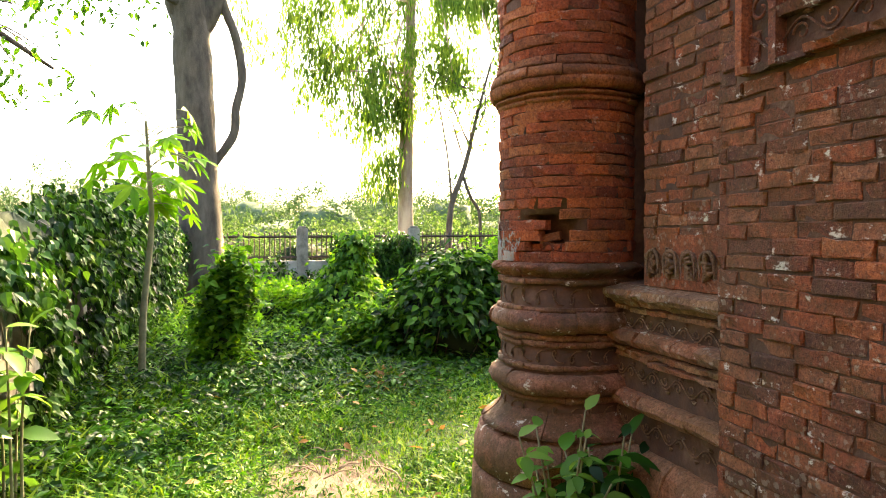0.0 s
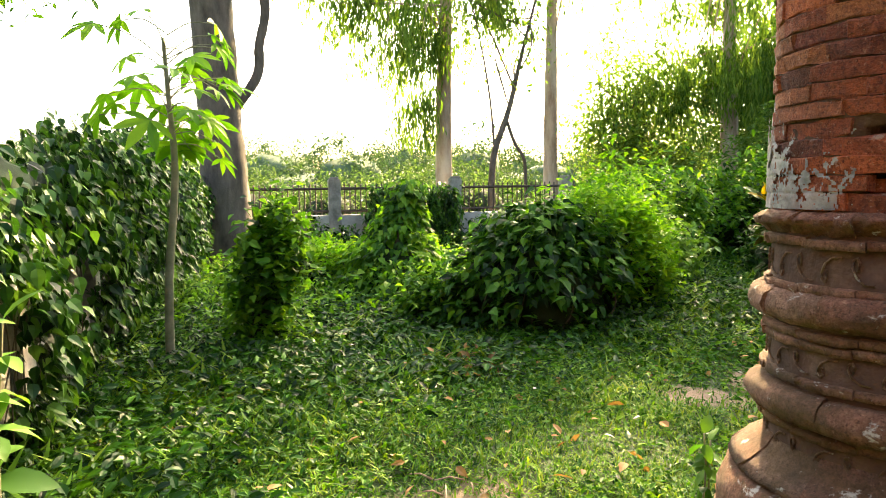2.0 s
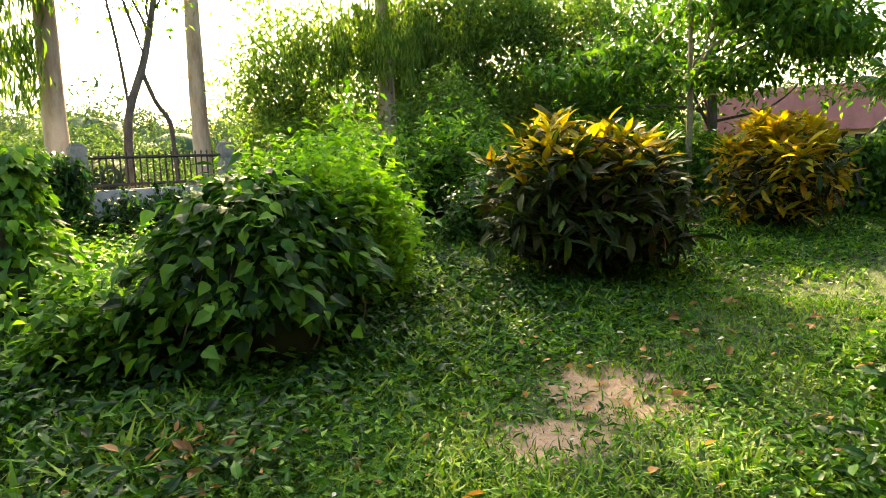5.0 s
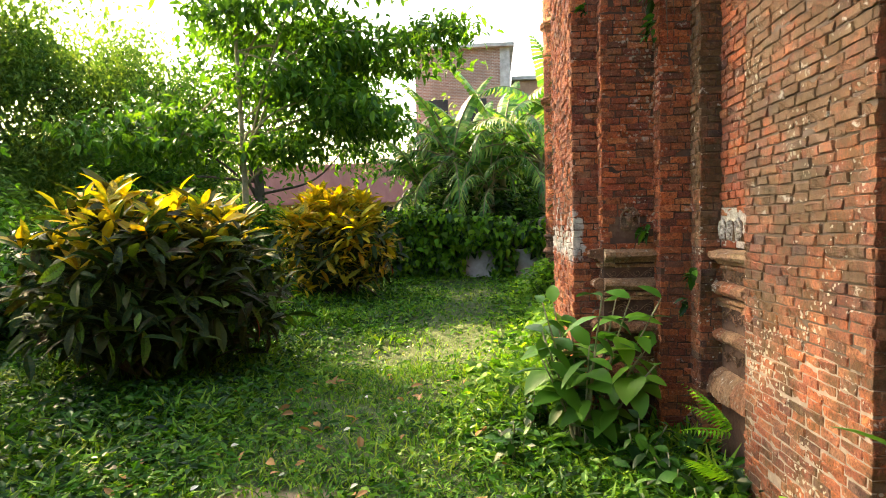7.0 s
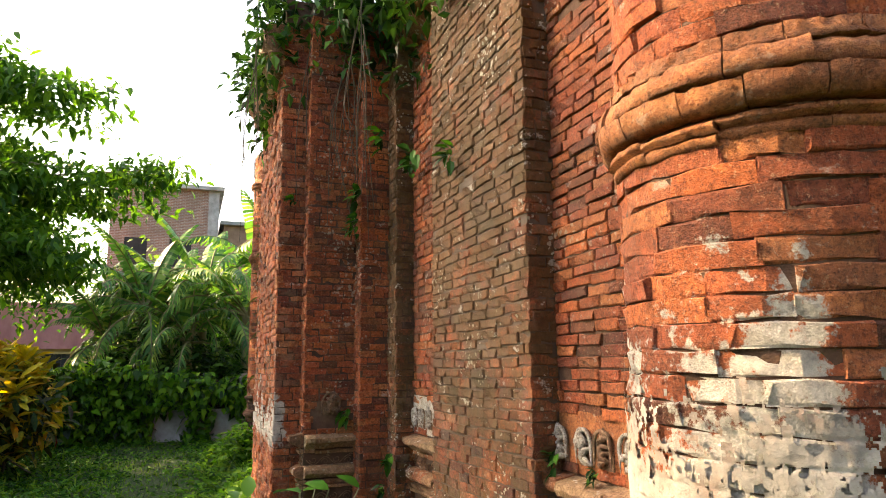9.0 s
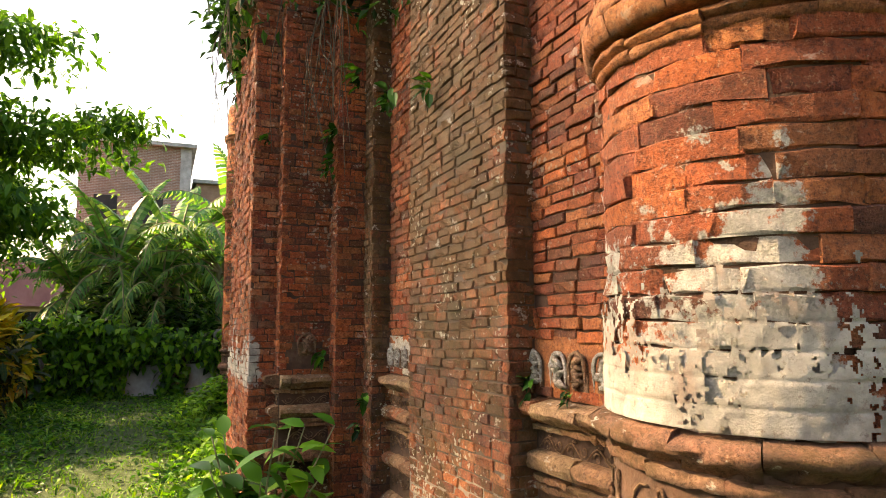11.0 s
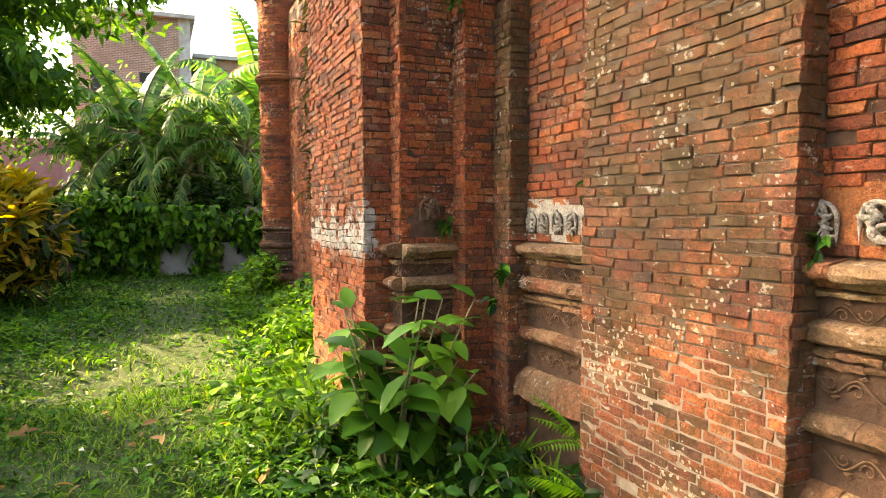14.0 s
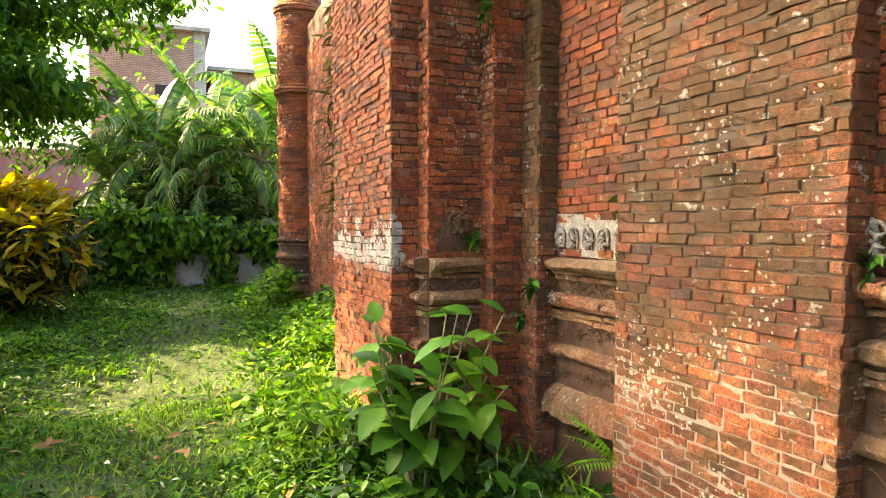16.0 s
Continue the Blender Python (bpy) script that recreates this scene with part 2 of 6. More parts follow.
L_MANGO = leaf_mat("dark_leaf", [(0.06, 0.14, 0.03), (0.12, 0.22, 0.045), (0.20, 0.31, 0.065)], 0.55, 0.5)
# far woods: greyed greens, the haze of distance is put into the leaf colour
L_FAR = leaf_mat("far_foliage_hazed", [(0.04, 0.085, 0.04), (0.07, 0.125, 0.055), (0.11, 0.17, 0.07)], 0.2, 0.7)
L_CROTON = leaf_mat("croton_leaf", [(0.007, 0.016, 0.005), (0.016, 0.055, 0.009), (0.035, 0.016, 0.008), (0.09, 0.19, 0.015)], 0.3, 0.6, patch=(0.04, 0.055, 0.008))
# near-black masses inside bushes: the shade between leaves is put into their colour
L_SHADECORE = plain_mat("painted_inner_shade", (0.006, 0.014, 0.003), (0.018, 0.04, 0.008), 3, 0.95, bump=0.6)
# core of the far woods, hazed in its colour like their leaves
L_FARCORE = plain_mat("far_core_hazed", (0.035, 0.07, 0.03), (0.06, 0.11, 0.045), 0.8, 0.9, bump=0.6)
L_CROTONTOP = leaf_mat("croton_young_leaf", [(0.62, 0.36, 0.015), (0.20, 0.26, 0.03), (0.72, 0.50, 0.02), (0.10, 0.15, 0.02), (0.56, 0.24, 0.015), (0.40, 0.38, 0.03)], 0.45, 0.45, patch=(0.42, 0.32, 0.02))
L_BANANA = leaf_mat("banana_leaf", [(0.03, 0.11, 0.024), (0.075, 0.20, 0.04), (0.13, 0.29, 0.06), (0.30, 0.42, 0.09)], 0.38, 0.35)
L_PALE = leaf_mat("pale_green_leaf", [(0.08, 0.20, 0.03), (0.14, 0.29, 0.045), (0.21, 0.38, 0.07)], 0.45, 0.5)
L_COVER = leaf_mat("ground_cover_leaf", [(0.009, 0.042, 0.004), (0.028, 0.115, 0.008), (0.07, 0.22, 0.014), (0.19, 0.37, 0.025)], 0.4, 0.5)
L_PETAL = leaf_mat("pale_petal", [(0.60, 0.58, 0.45), (0.72, 0.70, 0.62)], 0.3, 0.7)
M_DEADWOOD = plain_mat("dead_wood", (0.20, 0.13, 0.08), (0.42, 0.31, 0.21), 20)
L_DRY = leaf_mat("dry_leaf", [(0.22, 0.12, 0.05), (0.36, 0.20, 0.08), (0.48, 0.27, 0.12)], 0.3, 0.7)


L_THICKET = leaf_mat("thicket_leaf", [(0.035, 0.075, 0.025), (0.07, 0.13, 0.04), (0.14, 0.21, 0.08)], 0.35, 0.6)
L_STRAW = leaf_mat("dry_straw", [(0.07, 0.05, 0.022), (0.14, 0.10, 0.04), (0.12, 0.13, 0.04)], 0.3, 0.7)


def ground_mat():
    m = Mat("soil_and_grass")
    n1, n2 = m.noise(3.0, 6), m.noise(30, 5)
    soil = m.mix(n2, (0.15, 0.10, 0.065), (0.36, 0.26, 0.17))
    green = m.mix(n2, (0.018, 0.035, 0.006), (0.05, 0.085, 0.014))
    s = m.n("SeparateXYZ")
    m.link(m.pos(), s.inputs[0])
    f = 0.0
    for (x, y, r) in ((0.5, 4.35, 0.62), (3.7, 5.85, 0.66), (2.8, 5.7, 0.45)):
        dx = m.math("SUBTRACT", s.outputs["X"], x)
        dy = m.math("SUBTRACT", s.outputs["Y"], y)
        d = m.math("SQRT", m.math("ADD", m.math("MULTIPLY", dx, dx), m.math("MULTIPLY", dy, dy)))
        g = m.math("SUBTRACT", 1.0, m.math("DIVIDE", d, r), True)
        f = m.math("MAXIMUM", g, f)
    f = m.math("ADD", f, m.math("MULTIPLY", m.math("SUBTRACT", n1, 0.5), 1.2))
    c = m.mix(m.ramp(f, [(0.18, 0.0), (0.4, 1.0)]), green, soil)
    m.bump(m.math("ADD", n2, m.noise(90)), 0.7, 0.02)
    return m.done(c, 0.95)


M_GROUND = ground_mat()


# ---- mesh helpers ----
def rng(seed):
    return np.random.default_rng(seed)


def mesh_of(name, verts, faces, mat, smooth=False):
    me = bpy.data.meshes.new(name)
    me.from_pydata([tuple(v) for v in verts], [], [tuple(f) for f in faces])
    me.materials.append(mat)
    me.polygons.foreach_set("use_smooth", [smooth] * len(me.polygons))
    me.update()
    return me


def part(name, data, parent=None, label="", m=None):
    ob = new(name, data)
    if parent is not None:
        ob.parent = parent
    if m is not None:
        ob.matrix_basis = m
    return tagged(ob, label)


def base(name, x, y, z, label, category, group="", kind=""):
    ob = new(name)
    ob.location = (x, y, z)
    ob.empty_display_size = 0.1
    return tagged(ob, label, category, group, kind)


def tri_mesh(name, V, F, mat, smooth=False):
    """A mesh from arrays of corners (n, 3) and triangles (m, 3)."""
    me = bpy.data.meshes.new(name)
    V, F = np.ascontiguousarray(V, dtype=np.float32), np.ascontiguousarray(F, dtype=np.int32)
    me.vertices.add(len(V))
    me.vertices.foreach_set("co", V.ravel())
    me.loops.add(F.size)
    me.loops.foreach_set("vertex_index", F.ravel())
    me.polygons.add(len(F))
    me.polygons.foreach_set("loop_start", np.arange(0, F.size, 3, dtype=np.int32))
    me.polygons.foreach_set("loop_total", np.full(len(F), 3, dtype=np.int32))
    me.polygons.foreach_set("use_smooth", np.full(len(F), smooth, dtype=bool))
    me.materials.append(mat)
    me.update(calc_edges=True)
    return me


def rot(yaw, pitch, roll):
    """Turns (n, 3, 3): roll about y, pitch about x, yaw about z, in radians."""
    cz, sz, cx, sx, cy, sy = np.cos(yaw), np.sin(yaw), np.cos(pitch), np.sin(pitch), np.cos(roll), np.sin(roll)
    o, i = np.zeros_like(cz), np.ones_like(cz)
    Z = np.stack([np.stack([cz, -sz, o], -1), np.stack([sz, cz, o], -1), np.stack([o, o, i], -1)], -2)
    X = np.stack([np.stack([i, o, o], -1), np.stack([o, cx, -sx], -1), np.stack([o, sx, cx], -1)], -2)
    Y = np.stack([np.stack([cy, o, sy], -1), np.stack([o, i, o], -1), np.stack([-sy, o, cy], -1)], -2)
    return Z @ X @ Y


def leaf_shape(rows, fold=0.25, droop=0.25):
    """A leaf of length 1 along y: rows of (along, half width); folded on its midrib and drooping to its tip."""
    V, F = [(0, 0, 0)], []
    for a, w in rows:
        z = -droop * a * a
        V += [(-w, a, z + fold * w), (0, a, z), (w, a, z + fold * w)]
    V.append((0, 1, -droop))
    F += [(0, 2, 1), (0, 3, 2)]
    for k in range(len(rows) - 1):
        p, q = 1 + 3 * k, 4 + 3 * k
        F += [(p, p + 1, q + 1), (p, q + 1, q), (p + 1, p + 2, q + 2), (p + 1, q + 2, q + 1)]
    p, t = 1 + 3 * (len(rows) - 1), len(V) - 1
    F += [(p, p + 1, t), (p + 1, p + 2, t)]
    return np.array(V, dtype=float), np.array(F)


KITE = (np.array([(0, 0, 0), (-0.24, 0.42, 0.07), (0, 1, -0.16), (0.24, 0.42, 0.07)], dtype=float), np.array([(0, 2, 1), (0, 3, 2)]))
SLIM = (np.array([(0, 0, 0), (-0.09, 0.4, 0.03), (0, 1, -0.2), (0.09, 0.4, 0.03)], dtype=float), np.array([(0, 2, 1), (0, 3, 2)]))
BLADE = (np.array([(-0.055, 0, 0), (0.055, 0, 0), (-0.05, 0.55, 0.0), (0.05, 0.55, 0.0), (0, 1, -0.3)], dtype=float), np.array([(0, 1, 3), (0, 3, 2), (2, 3, 4)]))
HEART = leaf_shape([(0.12, 0.26), (0.40, 0.33)], 0.25, 0.22)
OVAL = leaf_shape([(0.25, 0.19), (0.6, 0.20)], 0.3, 0.25)


def leaves(name, shape, P, R, S, mat, parent=None, label=""):
    """Many leaves joined into one mesh: places (n, 3), turns (n, 3, 3), lengths (n)."""
    V0, F0 = shape
    V = np.einsum("nij,kj->nki", R, V0) * np.asarray(S)[:, None, None] + np.asarray(P)[:, None, :]
    F = F0[None] + (np.arange(len(P)) * len(V0))[:, None, None]
    return part(name, tri_mesh(name, V.reshape(-1, 3), F.reshape(-1, 3), mat), parent, label)


def tube_data(points, radii, sides=8, seed=0, rough=0.0):
    P = np.array(points, dtype=float)
    r = np.interp(np.linspace(0, 1, len(P)), np.linspace(0, 1, len(radii)), radii)
    T = np.gradient(P, axis=0)
    T /= np.linalg.norm(T, axis=1)[:, None] + 1e-9
    ref = np.array([0.0, 0.0, 1.0]) if abs(T[:, 2]).mean() < 0.8 else np.array([1.0, 0.0, 0.0])
    A = np.cross(T, ref)
    A /= np.linalg.norm(A, axis=1)[:, None] + 1e-9
    B = np.cross(T, A)
    g = rng(seed)
    ang = np.linspace(0, 2 * np.pi, sides, endpoint=False)
    rr = r[:, None] * (1 + rough * g.uniform(-1, 1, (len(P), sides)) + rough * 0.8 * np.sin(3 * ang + seed)[None])
    V = P[:, None] + rr[..., None] * (np.cos(ang)[None, :, None] * A[:, None] + np.sin(ang)[None, :, None] * B[:, None])
    F = []
    n = len(P)
    i, j = np.meshgrid(np.arange(n - 1), np.arange(sides), indexing="ij")
    a, b = (i * sides + j).ravel(), (i * sides + (j + 1) % sides).ravel()
    F = np.concatenate([np.stack([a, b, b + sides], -1), np.stack([a, b + sides, a + sides], -1)])
    caps = [(0, k + 1, k) for k in range(1, sides - 1)] + [((n - 1) * sides, (n - 1) * sides + k, (n - 1) * sides + k + 1) for k in range(1, sides - 1)]
    return V.reshape(-1, 3), np.concatenate([F, np.array(caps)])


def tube(name, points, radii, mat, parent=None, label="", sides=8, seed=0, rough=0.0):
    V, F = tube_data(points, radii, sides, seed, rough)
    return part(name, tri_mesh(name, V, F, mat, True), parent, label)


def join(pieces):
    V, F, k = [], [], 0
    for v, f in pieces:
        V.append(v)
        F.append(np.asarray(f) + k)
        k += len(v)
    return np.concatenate(V), np.concatenate(F)


def curve_through(pts, n=14):
    P = np.array(pts, dtype=float)
    P = np.vstack([2 * P[0] - P[1], P, 2 * P[-1] - P[-2]])
    out = []
    for k in range(1, len(P) - 2):
        for t in np.linspace(0, 1, n, endpoint=(k == len(P) - 3)):
            a, b, c, d = P[k - 1:k + 3]
            out.append(0.5 * (2 * b + (c - a) * t + (2 * a - 5 * b + 4 * c - d) * t * t + (3 * b - a - 3 * c + d) * t ** 3))
    return np.array(out)


BOX_F = [(0, 3, 2, 1), (4, 5, 6, 7), (0, 1, 5, 4), (1, 2, 6, 5), (2, 3, 7, 6), (3, 0, 4, 7)]


def box_data(x0, y0, z0, x1, y1, z1):
    return [(x0, y0, z0), (x1, y0, z0), (x1, y1, z0), (x0, y1, z0), (x0, y0, z1), (x1, y0, z1), (x1, y1, z1), (x0, y1, z1)]


def box(name, lo, hi, mat, parent=None, label="", bevel=0.0):
    bm = bmesh.new()
    vs = [bm.verts.new(v) for v in box_data(*lo, *hi)]
    for f in BOX_F:
        bm.faces.new([vs[i] for i in f])
    if bevel:
        bmesh.ops.bevel(bm, geom=bm.edges[:], offset=bevel, segments=2, affect="EDGES")
    me = bpy.data.meshes.new(name)
    bm.to_mesh(me)
    bm.free()
    me.materials.append(mat)
    return part(name, me, parent, label)


# ---- bricks ----
def brick_shape(seed, bend=0.0):
    """A worn brick in a unit box: x along, y outwards (front at 0), z up; the back is left open."""
    g = rng(seed)
    xs = [-0.5, -0.17, 0.17, 0.5]
    ring = [(x, -0.5) for x in xs] + [(x, 0.5) for x in xs[::-1]]
    V = []
    for y, inset in ((-1.0, 0.0), (-0.09, 0.0), (0.0, 1.0)):
        for x, z in ring:
            ex, ez = inset * 0.03 * np.sign(x) * (abs(x) > 0.4), inset * 0.09 * np.sign(z)
            jx, jz = (g.normal(0, 0.016), g.normal(0, 0.055)) if y > -1 else (0, 0)
            V.append((x - ex + jx, y + (g.normal(0, 0.055) if y == 0 else 0) - bend * (2 * x) ** 2, z - ez + jz))
    F = []
    for k in range(2):
        for j in range(8):
            a, b = 8 * k + j, 8 * k + (j + 1) % 8
            F += [(a, b, b + 8), (a, b + 8, a + 8)]
    for (a, b, c, d) in ((0, 1, 6, 7), (1, 2, 5, 6), (2, 3, 4, 5)):
        F += [(16 + a, 16 + b, 16 + c), (16 + a, 16 + c, 16 + d)]
    return np.array(V), np.array(F)


FLAT_BRICKS = [brick_shape(s) for s in range(7)]
BENT_BRICKS = [brick_shape(20 + s, 0.28) for s in range(7)]


def lay(parent, mats, material, keep, shapes, name="brick"):
    """Lays bricks with the poses given under a wall: the first keep as parts, the rest joined."""
    meshes = {}
    for k, m in enumerate(mats[:keep]):
        s = k % len(shapes)
        if s not in meshes:
            meshes[s] = tri_mesh(name, *shapes[s], material)
        ob = bpy.data.objects.new(name, meshes[s])
        scene.collection.objects.link(ob)
        ob.parent = parent
        ob.matrix_basis = m
    rest = mats[keep:]
    if rest:
        data = []
        for k, m in enumerate(rest):
            v, f = shapes[k % len(shapes)]
            a = np.array(m)
            data.append((v @ a[:3, :3].T + a[:3, 3], f))
        ob = part("brickwork", tri_mesh("brickwork", *join(data), material), parent)
        tagged(ob, kind="stuff")


SLOPE = 0.036     # the north front has sunk towards its far end, in metres a metre


def sink(x):
    return -SLOPE * (x - 2.65)


def brick_poses(p0, p1, z0, z1, course, length, seed, out=0.008, wild=1.0, holes=0.02, skip=None, slope=True, flush=0.0):
    """Poses of bricks on an upright face from p0 to p1 (x, y), the outside on the left of that way... seen from outside p0 is at the right."""
    g = rng(seed)
    (xa, ya), (xb, yb) = p0, p1
    w = math.hypot(xb - xa, yb - ya)
    ux, uy = (xb - xa) / w, (yb - ya) / w
    ang = math.degrees(math.atan2(uy, ux))
    tilt = math.degrees(math.atan(SLOPE * ux)) if slope else 0.0
    poses = []
    for i in range(int((z1 - z0) / course)):
        z = z0 + (i + 0.5) * course
        s = -(length * (0.25 if i % 2 else 0.72) + g.uniform(-0.02, 0.02))
        while s < w:
            L = length * g.uniform(0.72, 1.15)
            a, b = max(s, -0.007), min(s + L, w + 0.007)
            s += L
            if b - a < 0.03 or g.random() < holes:
                continue
            c = (a + b) / 2
            if skip and skip(c, z):
                continue
            x, y = xa + ux * c, ya + uy * c
            low = z < flush + 0.12 * math.sin(5 * c + 1.0) + g.normal(0, 0.03)
            o = (0.0045 if low else out) + g.normal(0, 0.0012 if low else 0.0032) * wild
            zz = z + (sink(x) if slope else 0) + g.normal(0, 0.0022) + 0.005 * math.sin(2.7 * c + 1.9 * z) + 0.003 * math.sin(7.1 * c + 4 * z)
            turn = wild * (0.25 if low else 1.0)
            m = pose(x + uy * -o, y + ux * o, zz, g.normal(0, 1.1) * turn, tilt + g.normal(0, 0.5), ang + g.normal(0, 0.9) * turn)
            poses.append((abs(z - 1.4), m @ Matrix.Diagonal((b - a - g.uniform(0.004, 0.010) - 0.002 * low, 0.05, course - g.uniform(0.002, 0.008) - 0.001 * low, 1))))
    poses.sort(key=lambda q: q[0])
    return [m for _, m in poses]


# ---- ground ----
def gz(x, y):
    return 0.030 * np.sin(1.3 * x + 0.5) * np.cos(1.1 * y) + 0.018 * np.sin(3.1 * x + 2.2 * y) - 0.02


def far_steps(lo, hi, step):
    a = np.arange(lo, hi + step, step)
    g = np.cumsum(0.6 * 1.45 ** np.arange(16))
    return np.concatenate([(lo - g)[::-1], a, hi + g])


gx, gy = far_steps(-4, 20, 0.3), far_steps(-4, 20, 0.3)
X, Y = np.meshgrid(gx, gy, indexing="ij")
V = np.stack([X, Y, gz(X, Y) * ((abs(X) < 25) & (abs(Y) < 25))], -1).reshape(-1, 3)
i, j = np.meshgrid(np.arange(len(gx) - 1), np.arange(len(gy) - 1), indexing="ij")
a = (i * len(gy) + j).ravel()
F = np.concatenate([np.stack([a, a + len(gy), a + len(gy) + 1], -1), np.stack([a, a + len(gy) + 1, a + 1], -1)])
ground = tagged(new("ground", tri_mesh("ground", V, F, M_GROUND, True)), "earth ground under grass and weeds with bare patches", "ground", kind="structure")

PATH = np.array([(-0.2, -1.0), (0.1, 2.5), (0.7, 4.8), (3.6, 5.7), (7.0, 5.3), (11.0, 5.0), (14.5, 5.2)])
BARE = ((0.5, 4.35, 0.36), (3.7, 5.85, 0.42), (2.8, 5.7, 0.26))


def path_distance(P):
    d = np.full(len(P), 99.0)
    for a, b in zip(PATH[:-1], PATH[1:]):
        t = np.clip(((P - a) @ (b - a)) / ((b - a) @ (b - a)), 0, 1)
        d = np.minimum(d, np.linalg.norm(P - a - t[:, None] * (b - a), axis=1))
    return d


def inside_building(P):
    x, y = P[:, 0], P[:, 1]
    north = np.where((x > 5.2) & (x < 9.1), 4.0, 3.28)
    return ((x > 1.60) & (y < north)) | (np.hypot(x - 1.63, y - 3.23) < 0.5)


def spots(n, x0, x1, y0, y1, seed):
    g = rng(seed)
    P = np.stack([g.uniform(x0, x1, n), g.uniform(y0, y1, n)], -1)
    return P[~inside_building(P)], g


def bare(P):
    f = np.ones(len(P), dtype=bool)
    for x, y, r in BARE:
        d = np.hypot(P[:, 0] - x, (P[:, 1] - y) * 1.1)
        f &= d > r * (0.75 + 0.35 * np.sin(7 * np.arctan2(P[:, 1] - y, P[:, 0] - x) + x))
    return f


def clumpy(P, k=1.0):
    return 0.5 + 0.25 * (np.sin(2.3 * k * P[:, 0] + 1.7 * np.sin(1.9 * k * P[:, 1])) + np.sin(2.9 * k * P[:, 1] + 1.3 * np.sin(2.1 * k * P[:, 0])))


def grow_grass():
    sets = []
    for n, x0, x1, y0, y1, size, s in ((46000, -1.9, 2.5, 2.0, 7.0, 0.11, 1), (52000, 1.0, 7.0, 3.2, 9.5, 0.12, 2), (70000, -2.0, 15.2, 3.2, 16.5, 0.15, 3), (16000, -1.9, 1.6, -2.0, 2.0, 0.12, 4)):
        P, g = spots(n, x0, x1, y0, y1, s)
        d = path_distance(P)
        near_wall = (P[:, 1] < 4.4) & (P[:, 0] > 2)
        P2 = P[bare(P) | (g.random(len(P)) < 0.22)]
        d = path_distance(P2)
        tall = np.clip(0.6 + 0.5 * (d - 0.5), 0.55, 1.6) * (0.7 + 0.6 * clumpy(P2, 1.3))
        sets.append((P2, size * tall * g.uniform(0.6, 1.4, len(P2)), g))
    for k, (P, S, g) in enumerate(sets):
        n = len(P)
        R = rot(g.uniform(0, 6.28, n), g.uniform(0.25, 1.25, n), g.normal(0, 0.3, n))
        P3 = np.stack([P[:, 0], P[:, 1], gz(P[:, 0], P[:, 1]) - 0.005], -1)
        tagged(leaves("grass", BLADE, P3, R, S, L_GRASS), "short broad-bladed green grass on the path", "grass", kind="stuff")


def grow_weeds():
    for n, x0, x1, y0, y1, s in ((15500, -1.9, 6.0, 2.2, 10.0, 11), (11500, -1.9, 15.0, 5.5, 16.6, 12)):
        P, g = spots(n, x0, x1, y0, y1, s)
        d = path_distance(P)
        keep = g.random(len(P)) < np.clip((d - 0.75) * 0.75, 0.015, 1.0) * (0.35 + 0.9 * clumpy(P))
        keep &= bare(P)
        P, d = P[keep], d[keep]
        k = 4
        P = np.repeat(P, k, axis=0) + g.normal(0, 0.05, (len(P) * k, 2))
        d = np.repeat(d, k)
        n = len(P)
        h = gz(P[:, 0], P[:, 1]) + g.uniform(0.02, 1.0, n) * np.clip(0.06 + 0.10 * (d - 0.7), 0.04, 0.24)
        R = rot(g.uniform(0, 6.28, n), g.uniform(-0.8, 0.7, n), g.normal(0, 0.5, n))
        leaves_ob = leaves("weeds", OVAL, np.stack([P[:, 0], P[:, 1], h], -1), R, g.uniform(0.045, 0.115, n), L_WEED)
        tagged(leaves_ob, "low broad-leaved weeds covering the ground", "weeds", kind="stuff")


def ground_cover():
    for n, x0, x1, y0, y1, s in ((52000, -1.8, 5.5, 2.2, 9.0, 42), (60000, -1.8, 15.2, 3.2, 13.0, 43)):
        P, g = spots(n, x0, x1, y0, y1, s)
        P = P[(g.random(len(P)) < (0.30 + 0.9 * clumpy(P, 1.7)) * np.clip((path_distance(P) - 0.1) * 1.2, 0.18, 1)) & (bare(P) | (g.random(len(P)) < 0.15))]
        n = len(P)
        d = path_distance(P)
        h = gz(P[:, 0], P[:, 1]) + g.uniform(0.01, 1, n) * np.clip(0.03 + 0.05 * d, 0.03, 0.10)
        R = rot(g.uniform(0, 6.28, n), g.uniform(-0.4, 0.7, n), g.normal(0, 0.4, n))
        S = g.uniform(0.03, 0.065, n) * np.clip(0.8 + 0.12 * np.hypot(P[:, 0], P[:, 1] - 3), 0.8, 2.0)
        tagged(leaves("ground_cover", KITE, np.stack([P[:, 0], P[:, 1], h], -1), R, S, L_COVER), "small-leaved green plants among the grass", "ground cover", kind="stuff")


